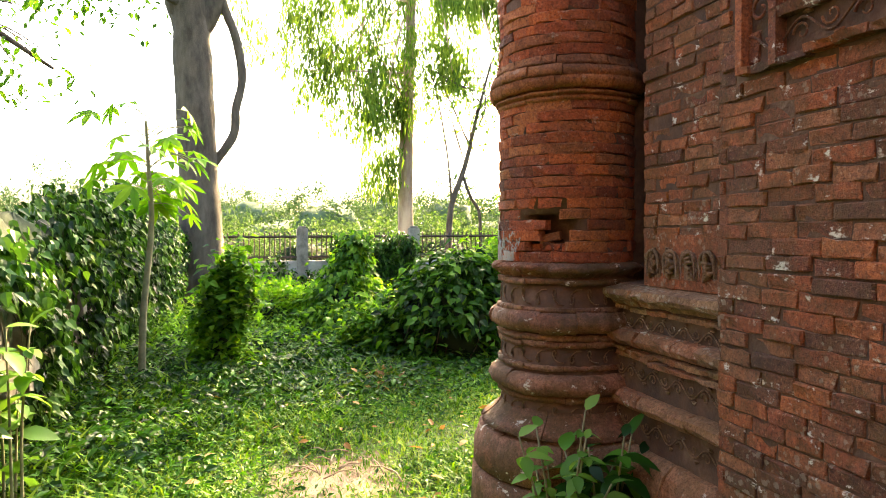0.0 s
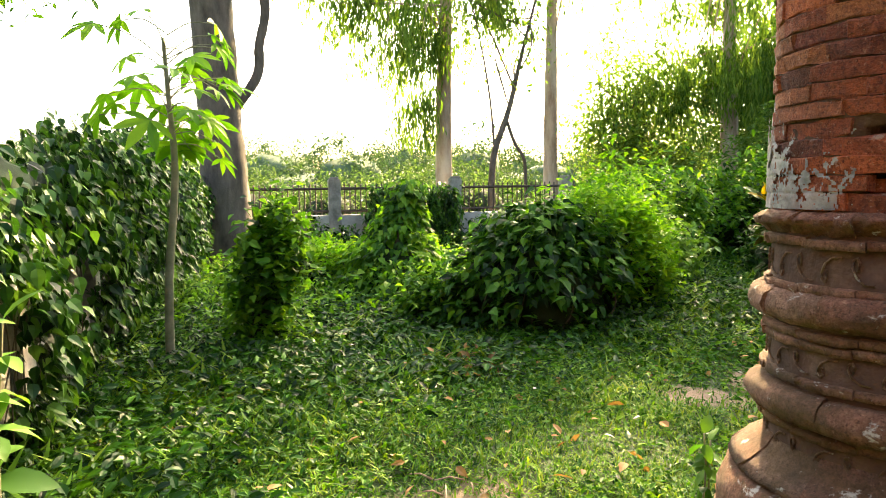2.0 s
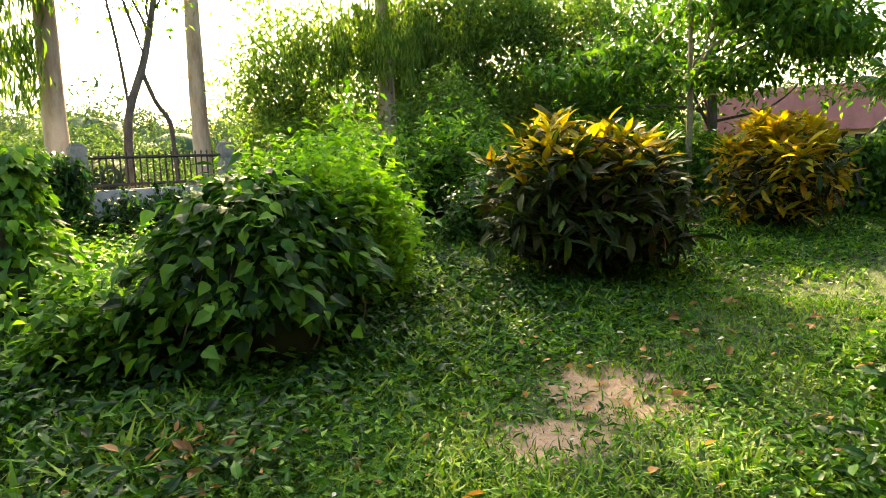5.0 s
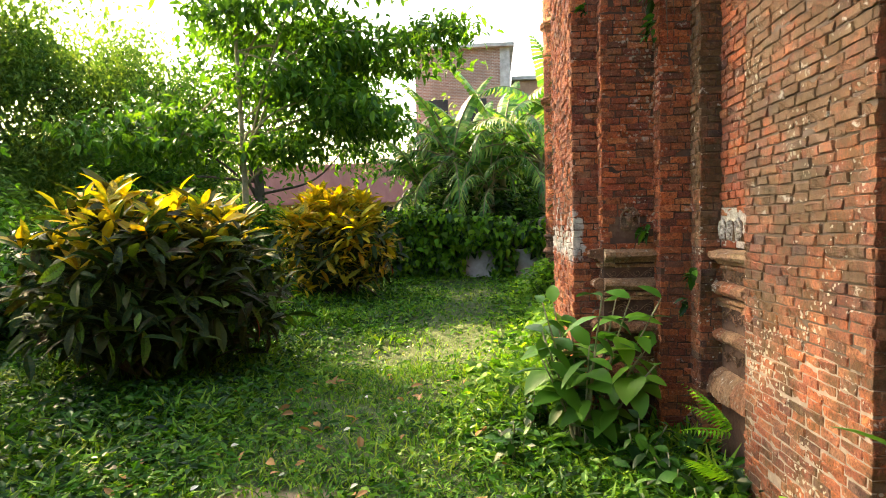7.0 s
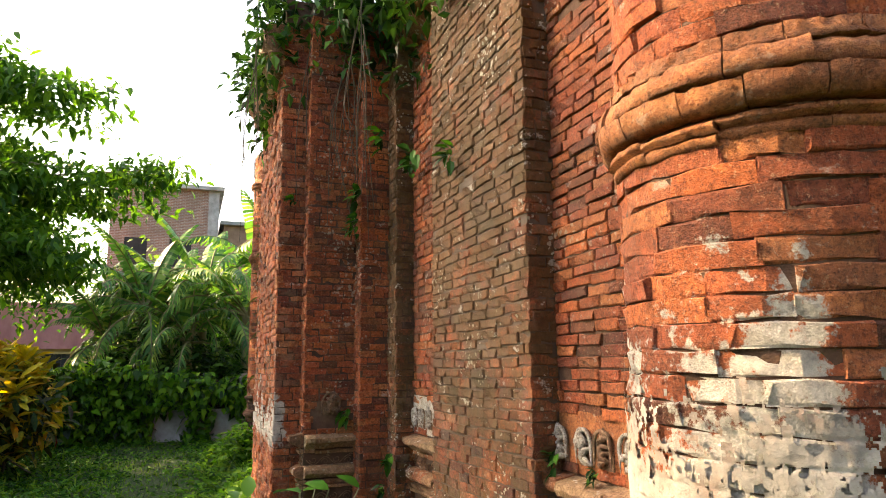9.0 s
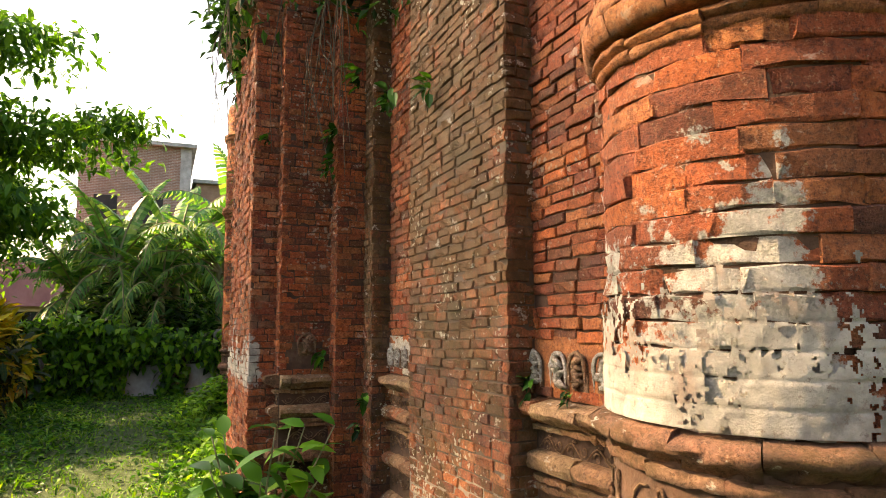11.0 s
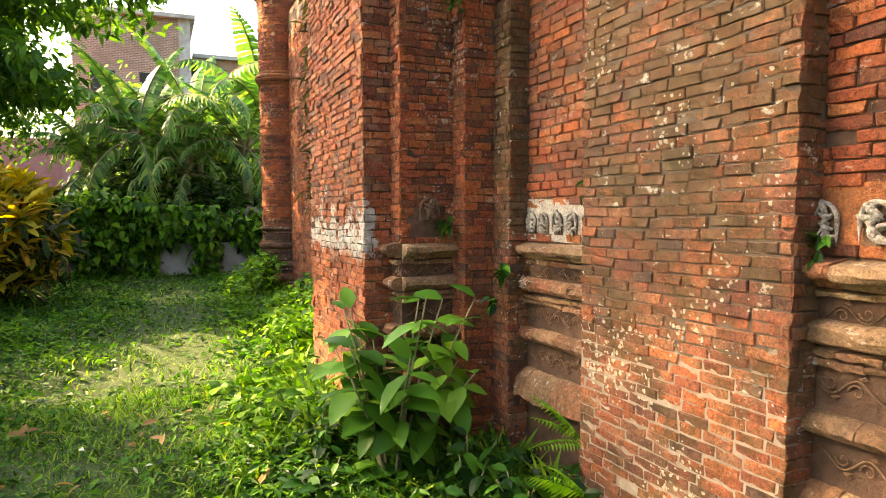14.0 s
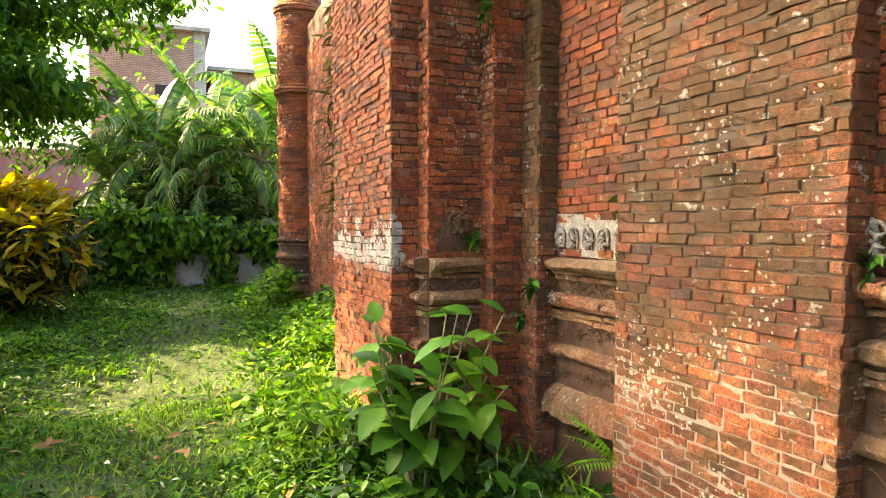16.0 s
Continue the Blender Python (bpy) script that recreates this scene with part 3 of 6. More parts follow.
def litter():
    """Dead sticks, a heap of dead leaves and pale fallen petals."""
    g = rng(51)
    for x, y, n in ((0.55, 4.6, 16), (1.3, 6.85, 12)):
        t = base("dead_sticks", x, y, 0.0, "dry broken sticks lying on the ground", "sticks")
        for k in range(n):
            a, L = g.uniform(0, 3.14), g.uniform(0.1, 0.3)
            c = g.normal(0, 0.16, 2)
            d = np.array([math.cos(a), math.sin(a)]) * L / 2
            tube("stick", [(c[0] - d[0], c[1] - d[1], 0.015), (c[0], c[1], 0.035), (c[0] + d[0], c[1] + d[1], 0.02)], [0.006, 0.004], M_DEADWOOD, t, sides=5, seed=k)
    h = base("dead_leaf_heap", 1.26, 6.8, 0.03, "small heap of curled dead brown leaves", "fallen leaves")
    n = 60
    leaves("dead_leaves", OVAL, g.normal(0, 1, (n, 3)) * np.array([0.16, 0.16, 0.03]) + np.array([0, 0, 0.06]), rot(g.uniform(0, 6.28, n), g.normal(0, 0.6, n), g.normal(0, 0.8, n)), g.uniform(0.06, 0.12, n), L_DRY, h)
    P, g = spots(60, 1.5, 8.0, 3.9, 6.5, 52)
    n = len(P)
    ob = leaves("fallen_petals", OVAL, np.stack([P[:, 0], P[:, 1], gz(P[:, 0], P[:, 1]) + 0.075], -1), rot(g.uniform(0, 6.28, n), g.normal(0, 0.3, n), g.normal(0, 0.4, n)), g.uniform(0.03, 0.07, n), L_PETAL)
    tagged(ob, "pale fallen petals scattered on the grass", "petals", kind="stuff")


def scatter_dry():
    P, g = spots(420, -1.5, 6.5, 2.6, 8.5, 31)
    n = len(P)
    P3 = np.stack([P[:, 0], P[:, 1], gz(P[:, 0], P[:, 1]) + 0.05 * bare(P) + 0.01], -1)
    ob = leaves("fallen_leaves", OVAL, P3, rot(g.uniform(0, 6.28, n), g.normal(0, 0.35, n), g.normal(0, 0.5, n)), g.uniform(0.05, 0.12, n), L_DRY)
    tagged(ob, "dry brown leaves fallen on the grass", "fallen leaves", kind="stuff")


# ---- the old brick building ----
TOP = 4.45
LEDGE = 1.38      # the plinth's upper ledge at x = 2.65


def wall_core(name, x0, y0, x1, y1, label, z1=TOP, mat=None):
    ob = box(name, (x0, y0, -0.2), (x1, y1, z1), mat or M_JOINT)
    return tagged(ob, label, "wall", kind="structure")


def moulding(parent, p0, p1, z, profile, seed, seg=0.2, mat=None, name="moulding_brick", slope=True, chip=0.007):
    """A run of moulded bricks along an upright face; profile: (outwards, up) from the wall and round to it again."""
    g = rng(seed)
    (xa, ya), (xb, yb) = p0, p1
    w = math.hypot(xb - xa, yb - ya)
    ux, uy = (xb - xa) / w, (yb - ya) / w
    s = 0.0
    n = len(profile)
    while s < w - 0.01:
        L = min(seg * g.uniform(0.65, 1.4), w - s)
        if w - s - L < 0.05:
            L = w - s
        k = 6
        jit_o, jit_z = g.normal(0, 0.005), g.normal(0, 0.003)
        V = []
        for q in range(k):
            c = s + 0.003 + (L - 0.006) * q / (k - 1)
            x, y = xa + ux * c, ya + uy * c
            for o, up in profile:
                oo = o + (jit_o - abs(g.normal(0, chip)) if o > 0.02 else 0)
                V.append((x - uy * oo, y + ux * oo, z + up + jit_z + (sink(x) if slope else 0) + (g.normal(0, 0.003) if o > 0.02 else 0)))
        F = []
        for q in range(k - 1):
            for j in range(n - 1):
                a, b = q * n + j, q * n + j + 1
                F.append((a, a + n, b + n, b))
        F += [tuple(range(n)), tuple((k - 1) * n + j for j in range(n - 1, -1, -1))]
        me = mesh_of(name, V, F, mat or M_STONE)
        part(name, me, parent)
        s += L


HALF_ROUND = [(-0.03, 0), (0.02, 0.0), (0.055, 0.012), (0.075, 0.035), (0.07, 0.06), (0.045, 0.08), (-0.03, 0.088)]
LEDGE_P = [(-0.03, 0), (0.035, 0.0), (0.05, 0.02), (0.085, 0.03), (0.10, 0.05), (0.095, 0.075), (-0.03, 0.10)]
FILLET = [(-0.03, 0), (0.03, 0.0), (0.035, 0.022), (-0.03, 0.026)]
SKIRT = [(-0.03, 0), (0.10, 0.0), (0.10, 0.06), (0.075, 0.12), (0.03, 0.16), (-0.03, 0.17)]


def scrolls(parent, p0, p1, z, height, seed, slope=True, mat=None, out=0.008):
    """A carved running scroll: a waving stem with curls and leaf lobes, in low relief."""
    g = rng(seed)
    (xa, ya), (xb, yb) = p0, p1
    w = math.hypot(xb - xa, yb - ya)
    ux, uy = (xb - xa) / w, (yb - ya) / w
    data = []

    def at(c, up):
        x, y = xa + ux * c, ya + uy * c
        return (x - uy * out, y + ux * out, z + up + (sink(x) if slope else 0))
    wave = height * 1.9
    cs = np.arange(0.02, w - 0.02, wave / 12)
    if len(cs) > 3:
        data.append(tube_data([at(c, height * 0.30 * math.sin(2 * math.pi * c / wave)) for c in cs], [height * 0.038], 5))
    k = 0
    c = wave / 4
    while c < w - 0.05:
        sgn = 1 if k % 2 == 0 else -1
        cu, r0 = -sgn * height * 0.10, height * 0.30
        data.append(tube_data([at(c + r0 * (1 - t / 9) * math.cos(t * 0.9), cu + sgn * r0 * (1 - t / 9) * math.sin(t * 0.9)) for t in np.linspace(0, 7.5, 14)], [height * 0.042, height * 0.022], 5))
        data.append(tube_data([at(c - wave * 0.2, sgn * height * 0.36), at(c - wave * 0.12, sgn * height * 0.42), at(c - wave * 0.03, sgn * height * 0.40)], [height * 0.02, height * 0.09, height * 0.02], 5))
        c += wave / 2
        k += 1
    if data:
        part("carved_scroll", tri_mesh("carved_scroll", *join(data), mat or M_RELIEF, True), parent, "weathered carved terracotta scroll")


def plaque(parent, x, y, z, ang, w, h, seed, white=True, tilt=0.0):
    """An arched niche with a worn relief in it, on a wall that faces ang degrees from +y."""
    g = rng(seed)
    m = pose(x, y, z + (sink(x) if ang == 0 else 0), 0, tilt, ang)
    arch = [(w / 2 * math.cos(t), h * 0.55 + w / 2 * 1.15 * math.sin(t)) for t in np.linspace(0, math.pi, 11)]
    line = [(w / 2, 0)] + arch + [(-w / 2, 0)]
    # recessed field
    V = [(a, 0.004, b) for a, b in line] + [(a, -0.05, b) for a, b in line]
    n = len(line)
    F = [tuple(range(n))] + [(k, k + n, (k + 1) % n + n, (k + 1) % n) for k in range(n)]
    field = part("niche", mesh_of("niche", V, F, M_RELIEF), parent, "arched terracotta niche with a worn relief", m)
    v, f = tube_data([(a * 1.02, 0.018, b) for a, b in line], [0.008], 6, seed, 0.2)
    part("niche_frame", tri_mesh("niche_frame", v, f, M_LIMEFIG if white else M_RELIEF, True), field)
    data = []
    for k in range(9):
        cx, cz, r = g.normal(0, w * 0.15), h * (0.15 + 0.085 * k), g.uniform(0.16, 0.27) * w
        a = g.uniform(0, 3.1)
        p = [(cx + r * 1.4 * math.cos(a) * t, 0.012 + 0.012 * (1 - abs(t)), cz + r * 1.4 * math.sin(a) * t) for t in (-1, -0.5, 0, 0.5, 1)]
        data.append(tube_data(p, [r * 0.25, r * 0.6, r * 0.25], 6, k, 0.2))
    part("relief", tri_mesh("relief", *join(data), M_LIMEFIG if white else M_RELIEF, True), field, "lime-whitened worn relief" if white else "")


def plinth(parent, p0, p1, seed, slope=True, dz=0.0, mat=None):
    """The moulded plinth under a panel: ledge, carved friezes, half rounds and skirt."""
    z = LEDGE + dz
    moulding(parent, p0, p1, z - 0.10, LEDGE_P, seed, 0.26, mat, slope=slope)
    moulding(parent, p0, p1, z - 0.135, FILLET, seed + 1, 0.22, mat, slope=slope)
    scrolls(parent, p0, p1, z - 0.185, 0.085, seed + 2, slope)
    moulding(parent, p0, p1, z - 0.300, HALF_ROUND, seed + 3, 0.24, mat, slope=slope, chip=0.01)
    moulding(parent, p0, p1, z - 0.335, FILLET, seed + 4, 0.2, mat, slope=slope)
    moulding(parent, p0, p1, z - 0.368, FILLET, seed + 5, 0.3, mat, slope=slope)
    scrolls(parent, p0, p1, z - 0.425, 0.095, seed + 6, slope)
    moulding(parent, p0, p1, z - 0.60, HALF_ROUND, seed + 7, 0.26, mat, slope=slope)
    scrolls(parent, p0, p1, z - 0.67, 0.09, seed + 9, slope)
    moulding(parent, p0, p1, z - 0.93, SKIRT, seed + 8, 0.3, mat, slope=slope)


def panel_skip(c, z):
    return z < LEDGE + 0.005 or (LEDGE + 0.035 < z < LEDGE + 0.21)


def bricked(wall, p0, p1, z0, z1, seed, mat, keep=300, course=0.047, length=0.17, skip=None, slope=True, wild=1.0, holes=0.005, out=0.008, flush=0.0):
    lay(wall, brick_poses(p0, p1, z0, z1, course, length, seed, out, wild, holes, skip, slope, flush), mat, keep, FLAT_BRICKS)


def north_front():
    # panel beside the corner turret
    w = wall_core("wall_north_panel", 1.765, 2.98, 2.86, 3.12, "old red brick wall panel above a moulded terracotta plinth")
    bricked(w, (1.75, 3.12), (2.85, 3.12), LEDGE, TOP, 1, M_BRICK, 290, 0.0445, 0.165, panel_skip, wild=0.9, holes=0.004, out=0.012)
    strip = box("niche_band", (1.75, 3.10, LEDGE + 0.0), (2.85, 3.127, LEDGE + 0.235), M_BRICK, w)
    for k, x in enumerate((2.83, 2.655, 2.53, 2.375, 2.19)):
        plaque(w, x, 3.127, LEDGE + 0.036, 0, 0.098, 0.15, 40 + k, k != 2)
    plinth(w, (1.75, 3.12), (2.85, 3.12), 100)
    # mossy pier
    p = wall_core("wall_north_pier", 2.85, 2.5, 4.0, 3.25, "broad brick pier with moss, lichen spots and worn mortar", TOP, M_REPOINT)
    bricked(p, (2.85, 3.25), (4.0, 3.25), 0.0, TOP, 2, M_PIER, 300, 0.046, 0.17, wild=0.8, flush=1.0)
    bricked(p, (2.85, 3.13), (2.85, 3.25), 0.0, TOP, 3, M_PIER, 80, 0.046, 0.13, wild=0.8)
    # narrow panel with a second plinth
    c = wall_core("wall_north_recess", 4.0, 2.5, 4.74, 3.12, "narrow recessed brick panel over a moulded plinth")
    bricked(c, (4.0, 3.12), (4.74, 3.12), LEDGE, TOP, 4, M_BRICK, 200, 0.05, 0.15, panel_skip)
    box("niche_band", (4.0, 3.10, LEDGE + 0.0 + sink(4.4)), (4.74, 3.127, LEDGE + 0.235 + sink(4.4)), M_LIMEFIG, c, "patchy white limewash band")
    for k, x in enumerate((4.12, 4.26, 4.40, 4.54, 4.67)):
        plaque(c, x, 3.127, LEDGE + 0.04, 0, 0.08, 0.14, 60 + k, True)
    plinth(c, (4.0, 3.12), (4.74, 3.12), 140)
    # stepped pilasters
    s = wall_core("wall_north_pilaster", 4.74, 2.5, 4.93, 3.25, "narrow stepped brick pilaster streaked with lime")
    bricked(s, (4.74, 3.25), (4.93, 3.25), 0.0, TOP, 5, M_PIER, 200, 0.046, 0.13)
    bricked(s, (4.74, 3.12), (4.74, 3.25), 0.0, TOP, 6, M_PIER, 90, 0.046, 0.13)
    s = wall_core("wall_north_pilaster_inner", 4.93, 2.5, 5.10, 3.45, "dark damp brick pilaster beside the porch")
    bricked(s, (4.93, 3.45), (5.10, 3.45), 0.0, TOP, 7, M_BRICK, 150, 0.046, 0.13)
    bricked(s, (4.93, 3.25), (4.93, 3.45), 0.0, TOP, 8, M_BRICK, 150, 0.046, 0.12)
    s = wall_core("wall_north_pilaster_outer", 5.10, 2.5, 5.27, 3.80, "red brick pilaster with a moulded base and small niche")
    low = lambda a, z: z < LEDGE - 0.02 or (LEDGE + 0.03 < z < LEDGE + 0.22 and 0.05 < a < 0.30)
    bricked(s, (5.10, 3.80), (5.27, 3.80), LEDGE, TOP, 9, M_BRICK, 150, 0.046, 0.12)
    bricked(s, (5.10, 3.45), (5.10, 3.80), LEDGE - 0.02, TOP, 10, M_BRICK, 260, 0.046, 0.13, low)
    plaque(s, 5.095, 3.62, LEDGE + 0.03, 90, 0.12, 0.15, 80, False)
    plinth(s, (5.10, 3.45), (5.10, 3.80), 180, dz=-0.09, slope=False)
    plinth(s, (5.10, 3.80), (5.27, 3.80), 220, dz=0.0)
    # porch front
    f = wall_core("wall_north_porch", 5.27, 2.4, 6.80, 3.98, "projecting red brick porch front with a patch of whitewash", TOP + 0.1)
    bricked(f, (5.27, 3.98), (6.80, 3.98), 0.0, TOP, 11, M_PORCH, 300, 0.047, 0.17, wild=1.3)
    bricked(f, (5.27, 3.80), (5.27, 3.98), 0.0, TOP, 12, M_PORCH, 120, 0.047, 0.17, wild=0.8)
    # beyond the porch the front repeats, mostly hidden
    d = wall_core("wall_north_doorway", 6.80, 2.3, 7.45, 3.3, "dark brick back of the porch doorway")
    h = wall_core("wall_north_far", 7.45, 2.5, 12.6, 3.2, "far brick wall of the building front")
    bricked(h, (7.45, 3.2), (12.6, 3.2), 0.0, TOP, 14, M_BRICK, 0, 0.06, 0.2)
    # crowning cornices
    for k, (q0, q1) in enumerate((((1.9, 3.12), (2.85, 3.12)), ((2.85, 3.25), (4.0, 3.25)), ((4.0, 3.12), (4.74, 3.12)), ((5.27, 3.98), (6.8, 3.98)))):
        moulding(f if k == 3 else w, q0, q1, TOP - 0.35, [(-0.03, 0), (0.03, 0), (0.10, 0.05), (0.11, 0.12), (0.16, 0.2), (0.17, 0.32), (-0.03, 0.34)], 300 + k, 0.3)
    roof = box("roof", (1.63, -6.0, TOP - 0.02), (12.6, 3.1, TOP + 0.18), M_JOINT)
    tagged(roof, "flat overgrown masonry roof of the old building", "roof", kind="structure")


def west_front():
    w = wall_core("wall_west_panel", 1.75, 2.0, 2.4, 2.66, "shaded old brick wall panel above a moulded plinth")
    wall_core("wall_west_groove", 2.30, 2.66, 2.4, 3.08, "deep dark groove between the wall and the turret")
    box("plinth_core", (1.75, 2.66, -0.2), (2.30, 3.08, LEDGE), M_JOINT, w)
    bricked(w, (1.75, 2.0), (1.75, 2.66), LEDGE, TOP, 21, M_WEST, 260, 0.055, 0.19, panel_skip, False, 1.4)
    box("niche_band", (1.743, 2.0, LEDGE), (1.77, 2.66, LEDGE + 0.235), M_WEST, w)
    for k, y in enumerate((2.08, 2.20, 2.32, 2.44, 2.57)):
        plaque(w, 1.743, y, LEDGE + 0.042, 90, 0.085, 0.135, 90 + k, False)
    plinth(w, (1.75, 2.0), (1.75, 3.12), 260, False)
    p = wall_core("wall_west_pier", 1.63, -6.0, 2.4, 2.0, "long weathered brick wall with lichen and a carved frame")
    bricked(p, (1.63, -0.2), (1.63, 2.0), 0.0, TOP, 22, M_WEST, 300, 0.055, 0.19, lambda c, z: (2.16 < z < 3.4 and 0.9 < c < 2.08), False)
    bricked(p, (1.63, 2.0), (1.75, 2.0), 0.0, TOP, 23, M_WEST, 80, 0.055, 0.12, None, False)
    # carved terracotta frame
    y0, y1, z0, z1 = 0.70, 1.88, 2.16, 3.4
    moulding(p, (1.63, y0), (1.63, y1), z0, [(-0.03, 0), (0.05, 0), (0.055, 0.022), (-0.03, 0.03)], 400, 0.25, M_WEST, slope=False)
    moulding(p, (1.63, y0), (1.63, y1 - 0.15), z0 + 0.15, [(-0.03, 0), (0.035, 0), (0.05, 0.03), (-0.03, 0.04)], 401, 0.25, M_WEST, slope=False)
    scrolls(p, (1.63, y0), (1.63, y1), z0 + 0.09, 0.115, 402, False, M_WEST, 0.012)
    for y, wd in ((y1, 0.03), (y1 - 0.15, 0.03)):
        box("frame_bar", (1.585, y - wd, z0), (1.63, y, z1), M_WEST, p)
    g = rng(5)
    data = []
    for k in range(10):
        zc = z0 + 0.2 + 0.115 * k
        s = 1 if k % 2 else -1
        data.append(tube_data([(1.61, y1 - 0.09 + s * (0.045 - 0.004 * t) * math.cos(t), zc + (0.05 - 0.005 * t) * math.sin(t)) for t in np.linspace(0, 7.5, 14)], [0.008, 0.004], 5))
    part("carved_scroll", tri_mesh("carved_scroll", *join(data), M_WEST, True), p, "carved terracotta scroll border")
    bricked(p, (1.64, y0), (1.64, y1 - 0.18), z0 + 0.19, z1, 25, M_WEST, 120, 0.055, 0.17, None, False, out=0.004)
    for lo, hi, nm in (((1.63, -6.3, -0.2), (12.6, -6.0, TOP), "wall_south"), ((12.3, -6.0, -0.2), (12.6, 3.0, TOP), "wall_east")):
        tagged(box(nm, lo, hi, M_JOINT), "plain brick wall closing the building", "wall", kind="structure")


def ring(parent, cx, cy, z, profile, r, seed, segs=15, mat=None, a0=0.0, a1=6.283, k=8, chip=0.0035):
    """A ring of moulded bricks round a shaft of radius r."""
    g = rng(seed)
    n = len(profile)
    cuts = np.linspace(a0, a1, segs + 1) + g.normal(0, 0.03, segs + 1)
    cuts[-1] = cuts[0] + (a1 - a0)
    for s in range(segs):
        V, F = [], []
        jo, jz = g.normal(0, 0.004), g.normal(0, 0.0025)
        for q in range(k):
            t = cuts[s] + 0.004 + (cuts[s + 1] - cuts[s] - 0.008) * q / (k - 1)
            for o, up in profile:
                rr = r + o + (jo - abs(g.normal(0, chip)) if o > 0.005 else 0)
                V.append((cx + rr * math.cos(t), cy + rr * math.sin(t), z + up + jz + (g.normal(0, 0.0018) if o > 0.005 else 0)))
        for q in range(k - 1):
            for j in range(n - 1):
                a, b = q * n + j, q * n + j + 1
                F.append((a, a + n, b + n, b))
        V += V[:n] + V[(k - 1) * n:k * n]
        F += [tuple(k * n + j for j in range(n)), tuple((k + 1) * n + j for j in range(n - 1, -1, -1))]
        me = mesh_of("moulding_brick", V, F, mat, True)
        me.polygons[-1].use_smooth = me.polygons[-2].use_smooth = False
        part("moulding_brick", me, parent)


def plaster_skin(t, r, seed):
    """What is left of a whitewashed plaster coat on a shaft: a thin ragged sheet."""
    na, nz, z0, z1 = 330, 120, 1.445, 1.90
    A = np.linspace(radians(-10), radians(205), na)
    Z = np.linspace(z0, z1, nz)
    V = [((r + 0.0205 + 0.003 * noise.noise((3 * a, 9 * z, 2)) + 0.0025 * noise.noise((14 * a, 30 * z, 5)) - 0.0025 * math.exp(-(((z - 1.44) / 0.054 + 0.5) % 1 - 0.5) ** 2 / 0.006)) * np.array((math.cos(a), math.sin(a), 0)) + np.array((0, 0, z))) for a in A for z in Z]
    F = []
    for i in range(na - 1):
        for j in range(nz - 1):
            a, z = A[i], Z[j]
            v = 0.72 - 1.6 * (z - z0) / (z1 - z0) + 0.60 * noise.noise((2.3 * a, 4.0 * z, 0.3)) + 0.60 * noise.noise((7 * a, 16 * z, 4.1)) + 0.55 * noise.noise((19 * a, 40 * z, 7.7)) + 0.42 * noise.noise((45 * a, 90 * z, 3.3)) - 0.6 * max(0, a - 2.4)
            if v > 0:
                k = i * nz + j
                F.append((k, k + nz, k + nz + 1, k + 1))
    part("plaster_coat", mesh_of("plaster_coat", V, F, M_WHITEWASH, True), t, "peeling grey-white whitewashed plaster")


HOLLOW = (3.66, 4.34)      # where bricks have fallen out of the corner turret


